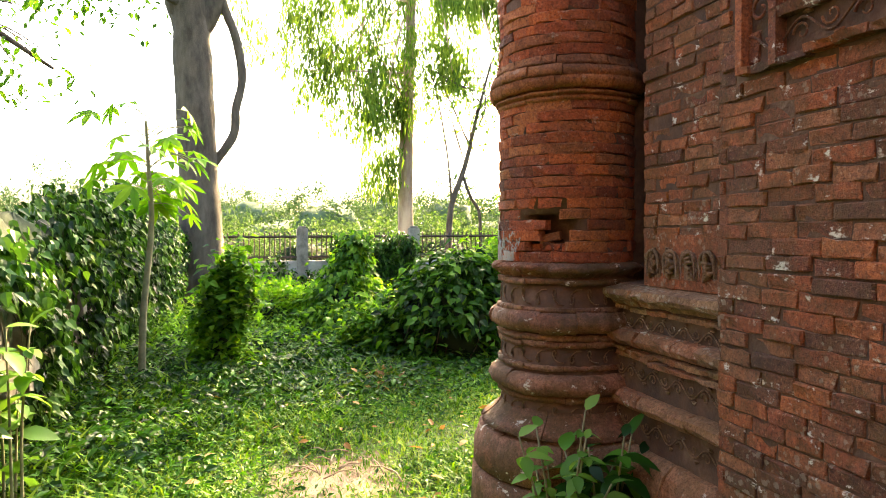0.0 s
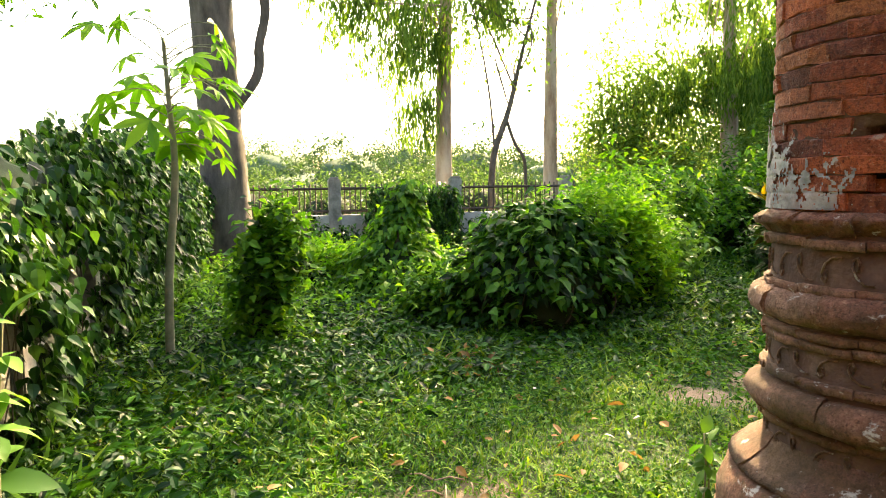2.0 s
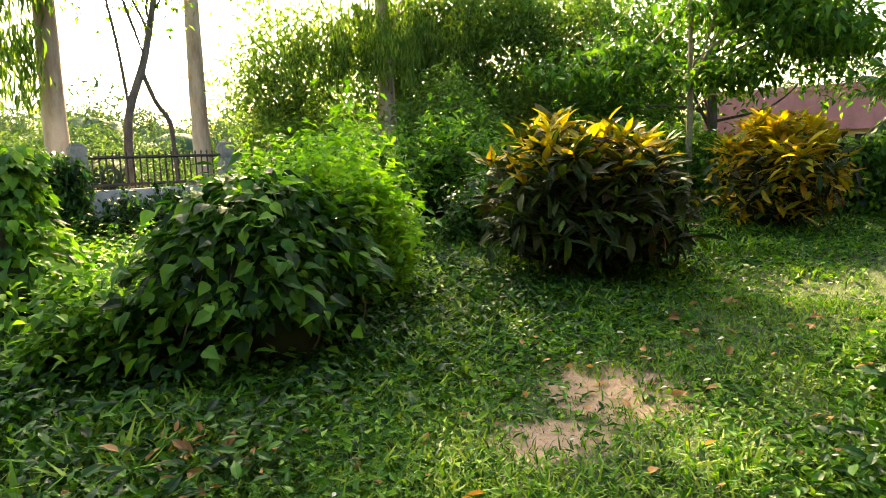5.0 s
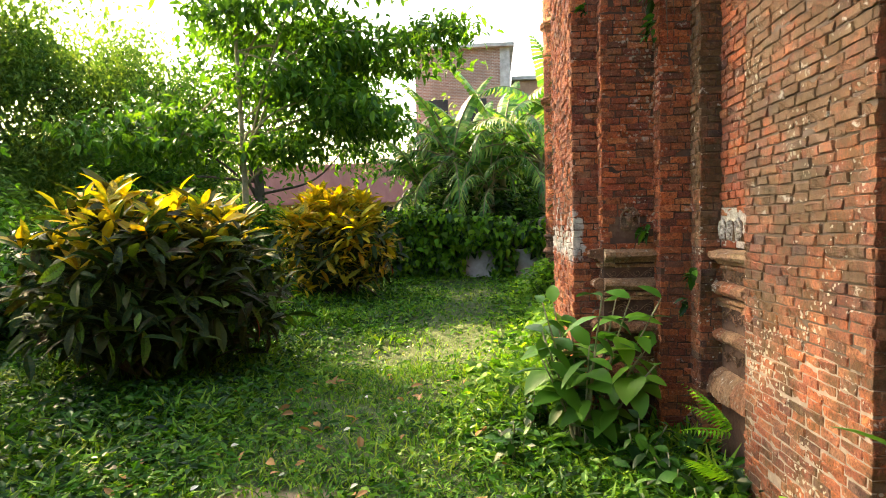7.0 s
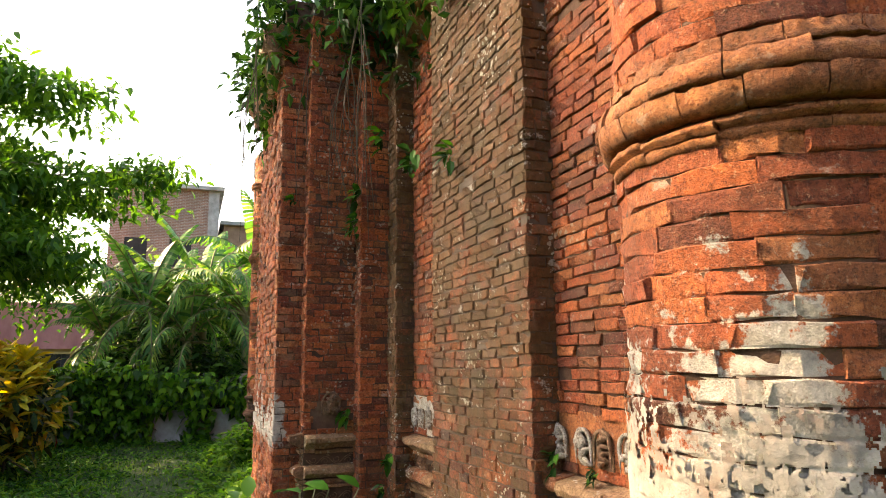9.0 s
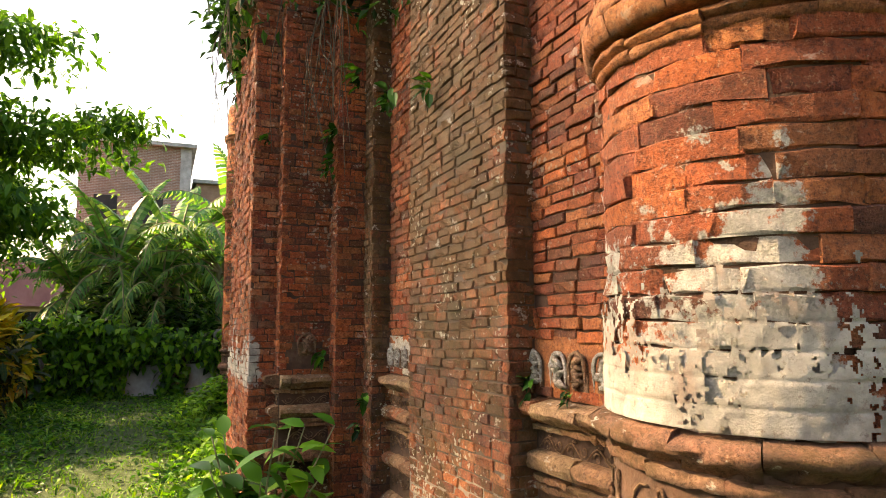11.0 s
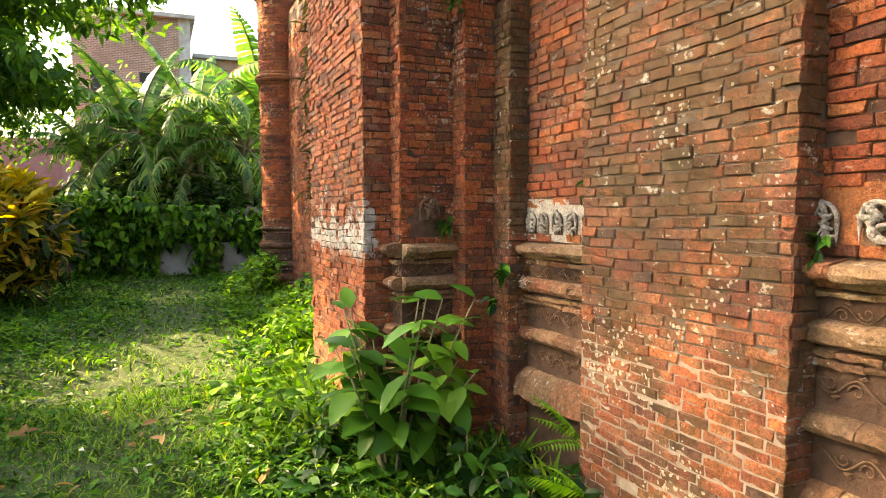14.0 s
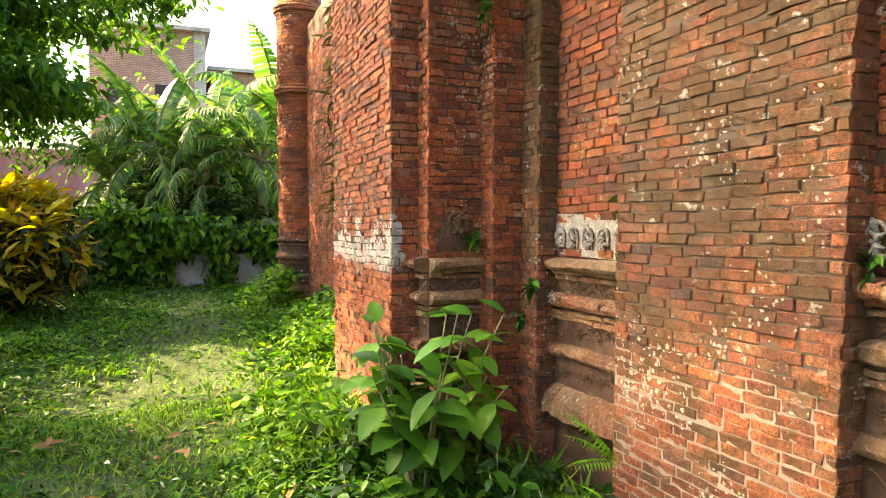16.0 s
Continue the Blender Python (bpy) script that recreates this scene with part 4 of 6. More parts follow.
def turret(cx, cy, dz, keep, label, rings, top, seed, mat, stone, r=0.355):
    t = base("corner_turret", cx, cy, dz, label, "turret")
    prof = [(0.0, -0.25), (r + 0.15, -0.25), (r + 0.15, 0.30), (r + 0.11, 0.50), (r + 0.04, 0.60), (r + 0.00, 0.68), (r, top), (0.0, top)]
    V, F, n = [], [], 40
    if dz > 0:
        prof[6:6] = [(r, 1.475), (r - 0.001, 1.482), (r - 0.001, 1.678), (r, 1.686)]
    for rr, z in prof:
        dig = rr == r - 0.001
        V += [((rr - 0.13 * (dig and HOLLOW[0] < 2 * math.pi * q / n < HOLLOW[1])) * math.cos(2 * math.pi * q / n), (rr - 0.13 * (dig and HOLLOW[0] < 2 * math.pi * q / n < HOLLOW[1])) * math.sin(2 * math.pi * q / n), z) for q in range(n)]
    for k in range(len(prof) - 1):
        F += [(k * n + q, k * n + (q + 1) % n, (k + 1) * n + (q + 1) % n, (k + 1) * n + q) for q in range(n)]
    part("core", mesh_of("core", V, F, M_JOINT, True), t)
    g = rng(seed)
    course, poses = 0.054, []
    i, z = 0, 1.44
    while z < top - 0.06:
        if not any(a - 0.006 < z < b - 0.03 for a, b in rings):
            a = g.uniform(0, 1)
            end = a + 2 * math.pi
            while a < end - 0.1:
                L = g.uniform(0.14, 0.24)
                d = min(L / r, end - a)
                mid = a + d / 2
                o = r + 0.009 + g.normal(0, 0.0028)
                hole = abs(z - 1.58) < 0.09 and HOLLOW[0] - 0.02 < (mid % 6.283) < HOLLOW[1] + 0.02 and dz > 0
                if d > 0.12 and not hole and g.random() > 0.01:
                    m = pose(o * math.cos(mid), o * math.sin(mid), z + course / 2, g.normal(0, 0.45), g.normal(0, 0.35), math.degrees(mid) - 90 + g.normal(0, 0.8))
                    face = -(math.cos(mid) * -0.5 + math.sin(mid) * 0.85)
                    poses.append((abs(z - 1.9) + face, m @ Matrix.Diagonal((2 * (r + 0.013) * math.tan(d / 2) * 0.99 - 0.004, 0.05, course - g.uniform(0.003, 0.007), 1))))
                a += d
        z += course
    poses.sort(key=lambda q: q[0])
    lay(t, [m for _, m in poses], mat, keep, BENT_BRICKS)
    if dz > 0:
        for a, z, w, tl in ((3.82, 1.515, 0.12, 4), (4.02, 1.518, 0.10, -6), (4.22, 1.515, 0.11, 3), (3.98, 1.565, 0.11, 14)):
            part("loose_brick", tri_mesh("loose_brick", *FLAT_BRICKS[int(a * 9) % 7], mat), t, "", pose((r - 0.035) * math.cos(a), (r - 0.035) * math.sin(a), z, 0, tl, math.degrees(a) - 90) @ Matrix.Diagonal((w, 0.05, 0.042, 1)))
    LED = [(-0.02, 0), (0.015, 0), (0.03, 0.02), (0.055, 0.03), (0.062, 0.05), (0.04, 0.068), (-0.02, 0.078)]
    TOR = [(-0.02, 0), (0.03, 0.0), (0.06, 0.02), (0.072, 0.05), (0.06, 0.085), (0.03, 0.105), (-0.02, 0.108)]
    FIL = [(-0.02, 0), (0.022, 0), (0.026, 0.025), (-0.02, 0.03)]
    for k, (z, p, n) in enumerate(((1.365, LED, 14), (1.33, FIL, 12), (1.19, FIL, 12), (1.09, TOR, 13), (1.05, FIL, 12), (1.018, FIL, 14), (0.90, FIL, 12), (0.775, TOR, 11), (0.74, FIL, 12))):
        ring(t, 0, 0, z, p, r, seed + 10 + k, n, stone, chip=0.014 if p is LED else 0.007)
    ring(t, 0, 0, 0.58, [(-0.05, 0.11), (0.0, 0.11), (0.03, 0.07), (0.085, 0.03), (0.12, 0.0), (-0.05, 0.0)][::-1], r, seed + 30, 11, stone)
    ring(t, 0, 0, 0.36, [(-0.05, 0), (0.165, 0.0), (0.165, 0.10), (0.13, 0.20), (-0.05, 0.215)], r, seed + 31, 9, stone)
    ring(t, 0, 0, 0.12, [(-0.05, 0), (0.175, 0.0), (0.17, 0.22), (-0.05, 0.23)], r, seed + 32, 8, stone)
    for za, zb in ((1.215, 1.325), (0.93, 1.015), (0.645, 0.735)):
        n = 26
        for q in range(n):
            a = 2 * math.pi * q / n
            s = 1 if q % 2 else -1
            zc, hh = (za + zb) / 2, (zb - za) * 0.36
            if keep < 250 and math.cos(a) > 0.3:
                continue
            part("carved_curl", tri_mesh("carved_curl", *tube_data([((r + 0.004) * math.cos(a + (u - 0.5) * 0.17 + 0.07 * math.cos(u * 5)), (r + 0.004) * math.sin(a + (u - 0.5) * 0.17 + 0.07 * math.cos(u * 5)), zc + s * hh * math.sin(u * 5)) for u in np.linspace(0, 1, 8)], [0.005, 0.003], 5), M_RELIEF, True), t)
    for k, (za, zb) in enumerate(rings):
        h = zb - za
        ring(t, 0, 0, za, [(-0.02, 0), (0.014, 0), (0.024, h * 0.05), (0.022, h * 0.09), (0.004, h * 0.10), (0.004, h * 0.13), (0.034, h * 0.15), (0.034, h * 0.20), (0.006, h * 0.215), (0.006, h * 0.25), (-0.02, h * 0.255)], r, seed + 50 + k, 12, M_MOULD)
        ring(t, 0, 0, za + h * 0.26, [(-0.02, 0), (0.045, 0.0), (0.060, h * 0.10), (0.066, h * 0.23), (-0.02, h * 0.235)], r, seed + 60 + k, 17, M_MOULD, chip=0.005)
        ring(t, 0, 0, za + h * 0.51, [(-0.02, 0), (0.067, 0), (0.064, h * 0.13), (0.052, h * 0.23), (-0.02, h * 0.24)], r, seed + 70 + k, 15, M_MOULD, chip=0.005)
        ring(t, 0, 0, za + h * 0.765, [(-0.02, 0), (0.042, 0), (0.022, h * 0.10), (0.02, h * 0.2), (-0.02, h * 0.21)], r, seed + 80 + k, 18, M_MOULD, chip=0.006)
    return t


def whitewash_mat():
    m = Mat("old_whitewash")
    c = m.mix(m.ramp(m.noise(6, 9, 0.72), [(0.36, 0.0), (0.62, 1.0)]), (0.14, 0.135, 0.125), (0.38, 0.35, 0.31))
    c = m.mix(m.math("MULTIPLY", m.ramp(m.noise(3.2, 8, 0.7), [(0.48, 0.0), (0.62, 1.0)]), 0.55), c, (0.27, 0.15, 0.10))
    c = m.mix(m.ramp(m.noise(34, 7, 0.78), [(0.56, 0.0), (0.64, 0.8)]), c, (0.14, 0.10, 0.08))
    m.bump(m.noise(45, 8, 0.75), 0.8, 0.008)
    return m.done(c, 0.9)


M_WHITEWASH = whitewash_mat()
M_PORCH = brick_mat("brick_porch", RED, 0.15, 0.35, 0.0, grime=0.4, mortar=0.2, paint=(1.24, 1.62, 3.9))
M_MOULD = brick_mat("moulded_turret_brick", [(0.40, 0.13, 0.045), (0.54, 0.20, 0.07), (0.46, 0.15, 0.05)], 0.3, 0.15, grime=0.6)
M_TSTONE = brick_mat("turret_base_brick", [(0.33, 0.15, 0.085), (0.42, 0.21, 0.13), (0.30, 0.12, 0.065), (0.40, 0.23, 0.15)], 0.6, 0.85, grime=0.85)

north_front()
west_front()
near_turret = turret(1.63, 3.23, 0.037, 300, "round red brick corner turret with peeling whitewash and moulded base", [(2.24, 2.47)], 4.3, 500, M_TURRET, M_TSTONE)
plaster_skin(near_turret, 0.355, 1)
turret(12.35, 3.25, -0.36, 60, "far round red brick corner turret with weathered cap", [(3.70, 3.93), (5.0, 5.23)], 5.7, 700, M_BRICK, M_TSTONE)


# ---- plants ----
def clumps_on(pts, per, spread, size, seed, droop=(-1.0, 0.2)):
    """Leaf places, turns and lengths round the points of a twig cloud."""
    g = rng(seed)
    C = np.repeat(np.asarray(pts), per, axis=0)
    n = len(C)
    P = C + g.normal(0, 1, (n, 3)) * np.asarray(spread)
    return P, rot(g.uniform(0, 6.28, n), g.uniform(*droop, n), g.normal(0, 0.4, n)), size * g.uniform(0.6, 1.35, n)


def blob_points(n, radii, seed, hollow=0.55, lump=0.25):
    """Points in the outer shell of an uneven mound."""
    g = rng(seed)
    d = g.normal(0, 1, (n, 3))
    d /= np.linalg.norm(d, axis=1)[:, None]
    ph = g.uniform(0, 6.28, 6)
    bump = 1 + lump * (np.sin(4 * d[:, 0] + ph[0]) * np.sin(3.5 * d[:, 1] + ph[1]) + 0.7 * np.sin(6 * d[:, 2] + ph[2] + 3 * d[:, 0]) * np.sin(5 * d[:, 1] + ph[3]))
    rr = g.uniform(hollow, 1.0, n) ** 0.6 * bump
    return d * rr[:, None] * np.asarray(radii)


def core_data(radii, seed, n=14):
    """A lumpy closed mass, as corners and triangles."""
    th, ph = np.meshgrid(np.linspace(0.05, np.pi - 0.05, n), np.linspace(0, 2 * np.pi, 2 * n, endpoint=False), indexing="ij")
    d = np.stack([np.sin(th) * np.cos(ph), np.sin(th) * np.sin(ph), np.cos(th)], -1)
    g = rng(seed)
    p = g.uniform(0, 6.28, 4)
    k = 1 + 0.12 * np.sin(4 * d[..., 0] + p[0]) * np.sin(4 * d[..., 1] + p[1]) + 0.10 * np.sin(7 * d[..., 2] + p[2]) * np.sin(6 * d[..., 0] + p[3]) + g.normal(0, 0.04, th.shape)
    V = (d * k[..., None] * np.asarray(radii)).reshape(-1, 3)
    F = []
    m = 2 * n
    for i in range(n - 1):
        for j in range(m):
            a, b = i * m + j, i * m + (j + 1) % m
            F += [(a, a + m, b + m), (a, b + m, b)]
    return V, np.array(F)


def shrub(name, x, y, rx, ry, h, n, leaf, mat, seed, label, category="shrub", per=6, shape=KITE, stems=7, lift=0.0, droop=(-0.75, 0.35)):
    t = base(name, x, y, 0.0, label, category)
    g = rng(seed)
    rx, ry = rx * 0.84, ry * 0.84
    P = blob_points(n, (rx, ry, (h - lift) / 2), seed, 0.5, 0.42) + np.array([0, 0, (h + lift) / 2])
    lobes = [P]
    for k in range(6):
        a, f = 1.05 * k + g.normal(0, 0.3), g.uniform(0.28, 0.5)
        c = np.array([rx * 0.82 * math.cos(a), ry * 0.82 * math.sin(a), lift + (h - lift) * g.uniform(0.2, 0.72)])
        lobes.append(blob_points(n // 7, (rx * f, ry * f, (h - lift) * f * 0.6), seed + 40 + k, 0.5, 0.3) + c)
    for k in range(14):
        q = P[g.integers(len(P))]
        d = np.array([q[0] * 0.9, q[1] * 0.9, abs(q[2] - h * 0.5) + 0.35 * h]) * g.uniform(0.15, 0.34)
        lobes.append(q + np.linspace(0, 1, 5)[:, None] * d + g.normal(0, 0.03, (5, 3)))
    P = np.concatenate(lobes)
    P = P[P[:, 2] > 0.03]
    leaves("foliage", shape, *clumps_on(P, per, leaf * 0.85, leaf, seed + 1, droop), mat, t)
    # solid dark core in place of the shrub's inner shade
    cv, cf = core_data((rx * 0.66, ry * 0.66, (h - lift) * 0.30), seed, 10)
    part("inner_foliage", tri_mesh("inner_foliage", cv + np.array([0, 0, lift * 0.8 + (h - lift) * 0.36]), cf, L_SHADECORE, True), t, "near-black core that paints the shade inside the bush")
    for k in range(stems):
        q = P[g.integers(len(P))]
        tube("stem", curve_through([(g.normal(0, rx * 0.12), g.normal(0, ry * 0.12), -0.05), (q[0] * 0.3, q[1] * 0.3, q[2] * 0.5), tuple(q * 0.95)], 5), [0.016, 0.010, 0.004], M_TWIG, t, sides=6, seed=k)
    return t


def tree(name, x, y, trunk, radii, clumps, per, spread, leaf, lmat, bark, seed, label, shape=KITE, limbs=10, droop=(-1.1, 0.2), extra=(), lean_limb=0.55):
    """trunk: points of its middle line; clumps: (n, 3) twig ends, to which limbs lead; extra: more limbs by hand."""
    t = base(name, x, y, 0.0, label, "tree")
    line = curve_through(trunk, 8)
    tube("trunk", line, radii, bark, t, sides=14, seed=seed, rough=0.05)
    g = rng(seed)
    C = np.asarray(clumps)
    for k in range(limbs):
        c = C[g.integers(len(C))]
        s = line[int(len(line) * g.uniform(lean_limb, 0.97))]
        mid = (s + c) / 2 + g.normal(0, 0.25, 3) + np.array([0, 0, 0.2])
        tube("limb", curve_through([tuple(s), tuple(mid), tuple(c)], 7), [min(0.10, radii[-1] * 0.5), 0.03, 0.010], bark, t, sides=7, seed=k, rough=0.05)
    for pts, rad in extra:
        tube("limb", curve_through(pts, 8), rad, bark, t, sides=8, seed=seed, rough=0.06)
    leaves("crown", shape, *clumps_on(C, per, spread, leaf, seed + 3, droop), lmat, t)
    return t


def west_boundary():
    w = tagged(box("wall_boundary_west", (-1.98, -5.0, -0.1), (-1.86, 16.8, 0.55), M_CONCRETE), "low weathered concrete boundary wall under creepers", "wall", kind="structure")
    for k in range(9):
        y = 2.6 + 1.75 * k
        p = box("fence_post", (-2.04, y - 0.09, -0.1), (-1.80, y + 0.09, 1.62 + 0.03 * (k % 3)), M_CONCRETE, None, bevel=0.012)
        tagged(p, "upright weathered concrete post half hidden in creepers", "post", "concrete posts of the creeper fence")
    for k in range(8):
        y = 2.6 + 1.75 * k
        s = box("concrete_slab", (-1.95, y + 0.12, 0.55), (-1.90, y + 1.63, 1.30), M_CONCRETE, w)
    rail = base("iron_rail", -1.9, 0, 1.40, "rusty iron rail on top of the creeper fence", "rail")
    tube("bar", [(0, 2.6, 0), (0, 9, 0.02), (0, 16, 0)], [0.02], M_IRON, rail, sides=6)
    # near-black lumps behind the leaves paint the dark hollows of the creeper
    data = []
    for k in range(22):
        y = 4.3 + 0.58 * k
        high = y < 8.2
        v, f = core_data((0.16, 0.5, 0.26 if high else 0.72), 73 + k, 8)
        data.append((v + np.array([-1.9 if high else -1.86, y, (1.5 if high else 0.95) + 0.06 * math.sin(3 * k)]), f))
    tagged(new("creeper_shade_core", tri_mesh("creeper_shade_core", *join(data), L_SHADECORE, True)), "near-black core that paints the shade inside the creeper", "creeper", kind="stuff")
    g = rng(71)
    n = 9500
    y = g.uniform(-1.0, 16.8, n)
    hgt = 1.75 + 0.12 * np.sin(1.9 * y) + 0.16 * np.sin(0.7 * y + 1.0) + np.clip((y - 3) * 0.05, 0, 0.35)
    u = g.random(n) ** 0.8
    z = hgt * (0.06 + 0.94 * u)
    gap = ((np.sin(2.6 * y + 1.2) + 0.6 * np.sin(5.3 * y) > 0.35) & (z < 1.15) & (y < 6.5)) | ((z < 1.22 + 0.16 * np.sin(9 * y)) & (y < 8.1) & (np.sin(4.1 * y) > -0.55))
    out = 0.16 + 0.16 * np.sin(np.pi * u) * (1 + 0.6 * np.sin(3.1 * y + 4 * z)) + g.normal(0, 0.05, n)
    x = -1.92 + out * np.where(u > 0.93, g.uniform(-1.4, 1.0, n), 1.0)
    C = np.stack([x, y, z], -1)[~gap]
    P, R, S = clumps_on(C, 4, (0.05, 0.07, 0.07), 0.095, 72, (-1.5, -0.35))
    n2 = len(P)
    R = rot(g.normal(-1.57, 0.9, n2), g.uniform(-1.45, -0.25, n2), g.normal(0, 0.35, n2))
    tagged(leaves("creeper_leaves", HEART, P, R, S, L_VINE), "dense heart-leaved creeper hanging over the fence", "creeper", kind="stuff")
    vines = base("hanging_creeper_stems", -1.8, 0, 0, "thin dry creeper stems hanging from the fence", "creeper")
    for k in range(26):
        yy = g.uniform(1.5, 9.0)
        zz = g.uniform(1.2, 1.8)
        tube("stem", curve_through([(0, yy, zz), (0.14, yy + g.normal(0, 0.2), zz - 0.4), (0.1, yy + g.normal(0, 0.35), g.uniform(0.1, 0.6))], 6), [0.006, 0.004], M_TWIG, vines, sides=5, seed=k)


def railing(p0, p1, zb, zt, wall_h, n_posts, post_t, group, name):
    """A low wall with posts and spiked iron railings between them, from p0 to p1 (x, y)."""
    (xa, ya), (xb, yb) = p0, p1
    L = math.hypot(xb - xa, yb - ya)
    ang = math.degrees(math.atan2(yb - ya, xb - xa))
    wall = tagged(box(name, (0, -0.09, -0.2), (L, 0.09, wall_h), M_GREYSLAB, None, bevel=0.01), "low grey rendered boundary wall with iron railings", "wall", kind="structure")
    wall.matrix_basis = pose(xa, ya, 0, 0, 0, ang)
    bay = L / (n_posts - 1)
    pm = picket = rail_mesh = None
    for k in range(n_posts):
        if pm is None:
            pm = box("fence_post", (-0.14, -0.14, -0.2), (0.14, 0.14, post_t), M_CONCRETE, None, bevel=0.02)
            q = pm
            cap = box("post_cap", (-0.11, -0.11, post_t), (0.11, 0.11, post_t + 0.05), M_CONCRETE, pm, bevel=0.02)
        else:
            q = copy_thing(pm, pose(0, 0, 0))
        q.matrix_basis = pose(xa + (xb - xa) * k / (n_posts - 1), ya + (yb - ya) * k / (n_posts - 1), 0, 0, 0, ang)
        tagged(q, "square grey concrete fence post with a small cap", "post", group + " posts")
    V, F = join([tube_data([(0, 0, 0), (0, 0, zt - zb - 0.05)], [0.017], 5), tube_data([(0, 0, zt - zb - 0.05), (0, 0, zt - zb)], [0.026, 0.002], 5)])
    picket = tri_mesh("picket", V, F, M_IRON)
    for k in range(n_posts - 1):
        t = base("iron_railing", xa + (xb - xa) * k / (n_posts - 1), ya + (yb - ya) * k / (n_posts - 1), zb, "dark iron railing with spiked bars on a low wall", "railing", group + " railings")
        t.rotation_euler = (0, 0, radians(ang))
        for z in (0.06, zt - zb - 0.14):
            part("rail", tri_mesh("rail", *tube_data([(0.14, 0, z), (bay / 2, 0, z), (bay - 0.14, 0, z)], [0.032], 5), M_IRON), t)
        s = 0.24
        while s < bay - 0.2:
            part("picket", picket, t, m=pose(s, 0, -0.02))
            s += 0.125


west_boundary()
# unseen dark walls, added only to keep sky light off the west front
for nm, lo, hi in (("sky_block_south", (-9.0, -6.4, -0.2), (1.6, -6.1, 8.5)), ("sky_block_west", (-9.3, -6.4, -0.2), (-9.0, 5.0, 8.5))):
    tagged(box(nm, lo, hi, M_JOINT), "unseen tall dark wall added behind the path to block sky light", "wall", kind="structure")
railing((-1.8, 16.9), (15.7, 16.9), 1.00, 1.72, 0.97, 7, 1.80, "north fence", "wall_boundary_north")
railing((15.4, 16.9), (15.4, -2.0), 0.66, 1.27, 0.62, 8, 1.30, "east fence", "wall_boundary_east")


def creeper_on_fences():
    g = rng(81)
    n = 5200
    y = g.uniform(2.0, 12.0, n)
    top = 1.38 + 0.12 * np.sin(1.3 * y) + 0.25 * np.clip((y - 5.5) * 0.25, -0.3, 1)
    u = g.random(n)
    keep = ((abs(y - 4.35) < 0.22) & (g.random(n) < 0.6)) | (u > 0.66 + 0.2 * np.sin(3.3 * y)) | (y > 5.3)
    C = np.stack([15.4 - 0.12 - 0.34 * g.random(n) * (0.4 + 0.6 * np.sin(5 * y + 3 * u) ** 2), y, u * top * (0.9 + 0.2 * g.random(n))], -1)[keep]
    P, R, S = clumps_on(C, 3, 0.08, 0.13, 82)
    R = rot(g.normal(1.57, 0.9, len(P)), g.uniform(-1.3, 0.1, len(P)), g.normal(0, 0.3, len(P)))
    for k, mat in enumerate((L_BRIGHT, L_SHRUB, L_VINE)):
        tagged(leaves("creeper_leaves", HEART, P[k::3], R[k::3], S[k::3] * 1.35, mat), "green creeper draped over the far railing", "creeper", kind="stuff")
    n = 1500
    x = g.uniform(1.9, 4.0, n)
    C = np.stack([x, 16.9 - 0.12 - 0.3 * g.random(n), g.random(n) * (1.45 + 0.15 * np.sin(4 * x))], -1)
    P, R, S = clumps_on(C, 4, 0.09, 0.13, 83)
    R = rot(g.normal(3.14, 0.9, len(P)), g.uniform(-1.3, 0.1, len(P)), g.normal(0, 0.3, len(P)))
    tagged(leaves("creeper_leaves", KITE, P, R, S * 1.25, L_VINE), "green creeper covering a bay of the railing", "creeper", kind="stuff")


creeper_on_fences()


def growth_on_north_wall():
    g = rng(85)
    n = 1100
    x = g.uniform(-1.8, 6.5, n)
    C = np.stack([x, 16.75 - 0.5 * g.random(n), g.random(n) ** 1.3 * (0.75 + 0.45 * np.sin(1.7 * x + 1) * np.sin(4.3 * x))], -1)
    tagged(leaves("wall_growth", OVAL, *clumps_on(C, 6, 0.10, 0.14, 86), L_VINE), "dark weeds and creepers against the north boundary wall", "weeds", kind="stuff")


growth_on_north_wall()

# shrubs, nearest first
def creeper_cone(x, y, r, h, lean, n, leaf, mat, seed, label):
    """A pointed stump under creepers: a leaning cone of leaves that flows out at its foot."""
    t = base("creeper_mound", x, y, 0.0, label, "shrub")
    g = rng(seed)
    u = g.random(n) ** 1.5
    a = g.uniform(0, 6.283, n)
    rr = r * (1 - u) ** 1.25 * (1 + 0.22 * np.sin(3 * a + seed) + 0.15 * np.sin(7 * a + 9 * u)) * g.uniform(0.85, 1.05, n) + 0.05
    C = np.stack([rr * np.cos(a) + lean * u, rr * np.sin(a) * 0.8, u * h + 0.05], -1)
    P, R0, S = clumps_on(C, 6, leaf * 0.6, leaf, seed + 1, (-1.0, 0.1))
    away = np.arctan2(-(P[:, 0] - lean * P[:, 2] / h), P[:, 1])
    leaves("foliage", HEART, P, rot(away + g.normal(0, 0.6, len(P)), g.uniform(-1.1, 0.1, len(P)), g.normal(0, 0.35, len(P))), S, mat, t)
    # dark lump that paints the shade under the cone's leaves
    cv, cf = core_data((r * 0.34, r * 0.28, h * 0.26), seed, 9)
    part("inner_foliage", tri_mesh("inner_foliage", cv + np.array([lean * 0.2, 0, h * 0.24]), cf, L_SHADECORE, True), t, "near-black core that paints the shade inside the bush")
    tube("stump", curve_through([(0, 0, -0.05), (lean * 0.5, 0, h * 0.5), (lean * 0.97, 0, h * 0.95)], 5), [0.06, 0.045, 0.02], M_BARK, t, sides=8, seed=seed)
    return t


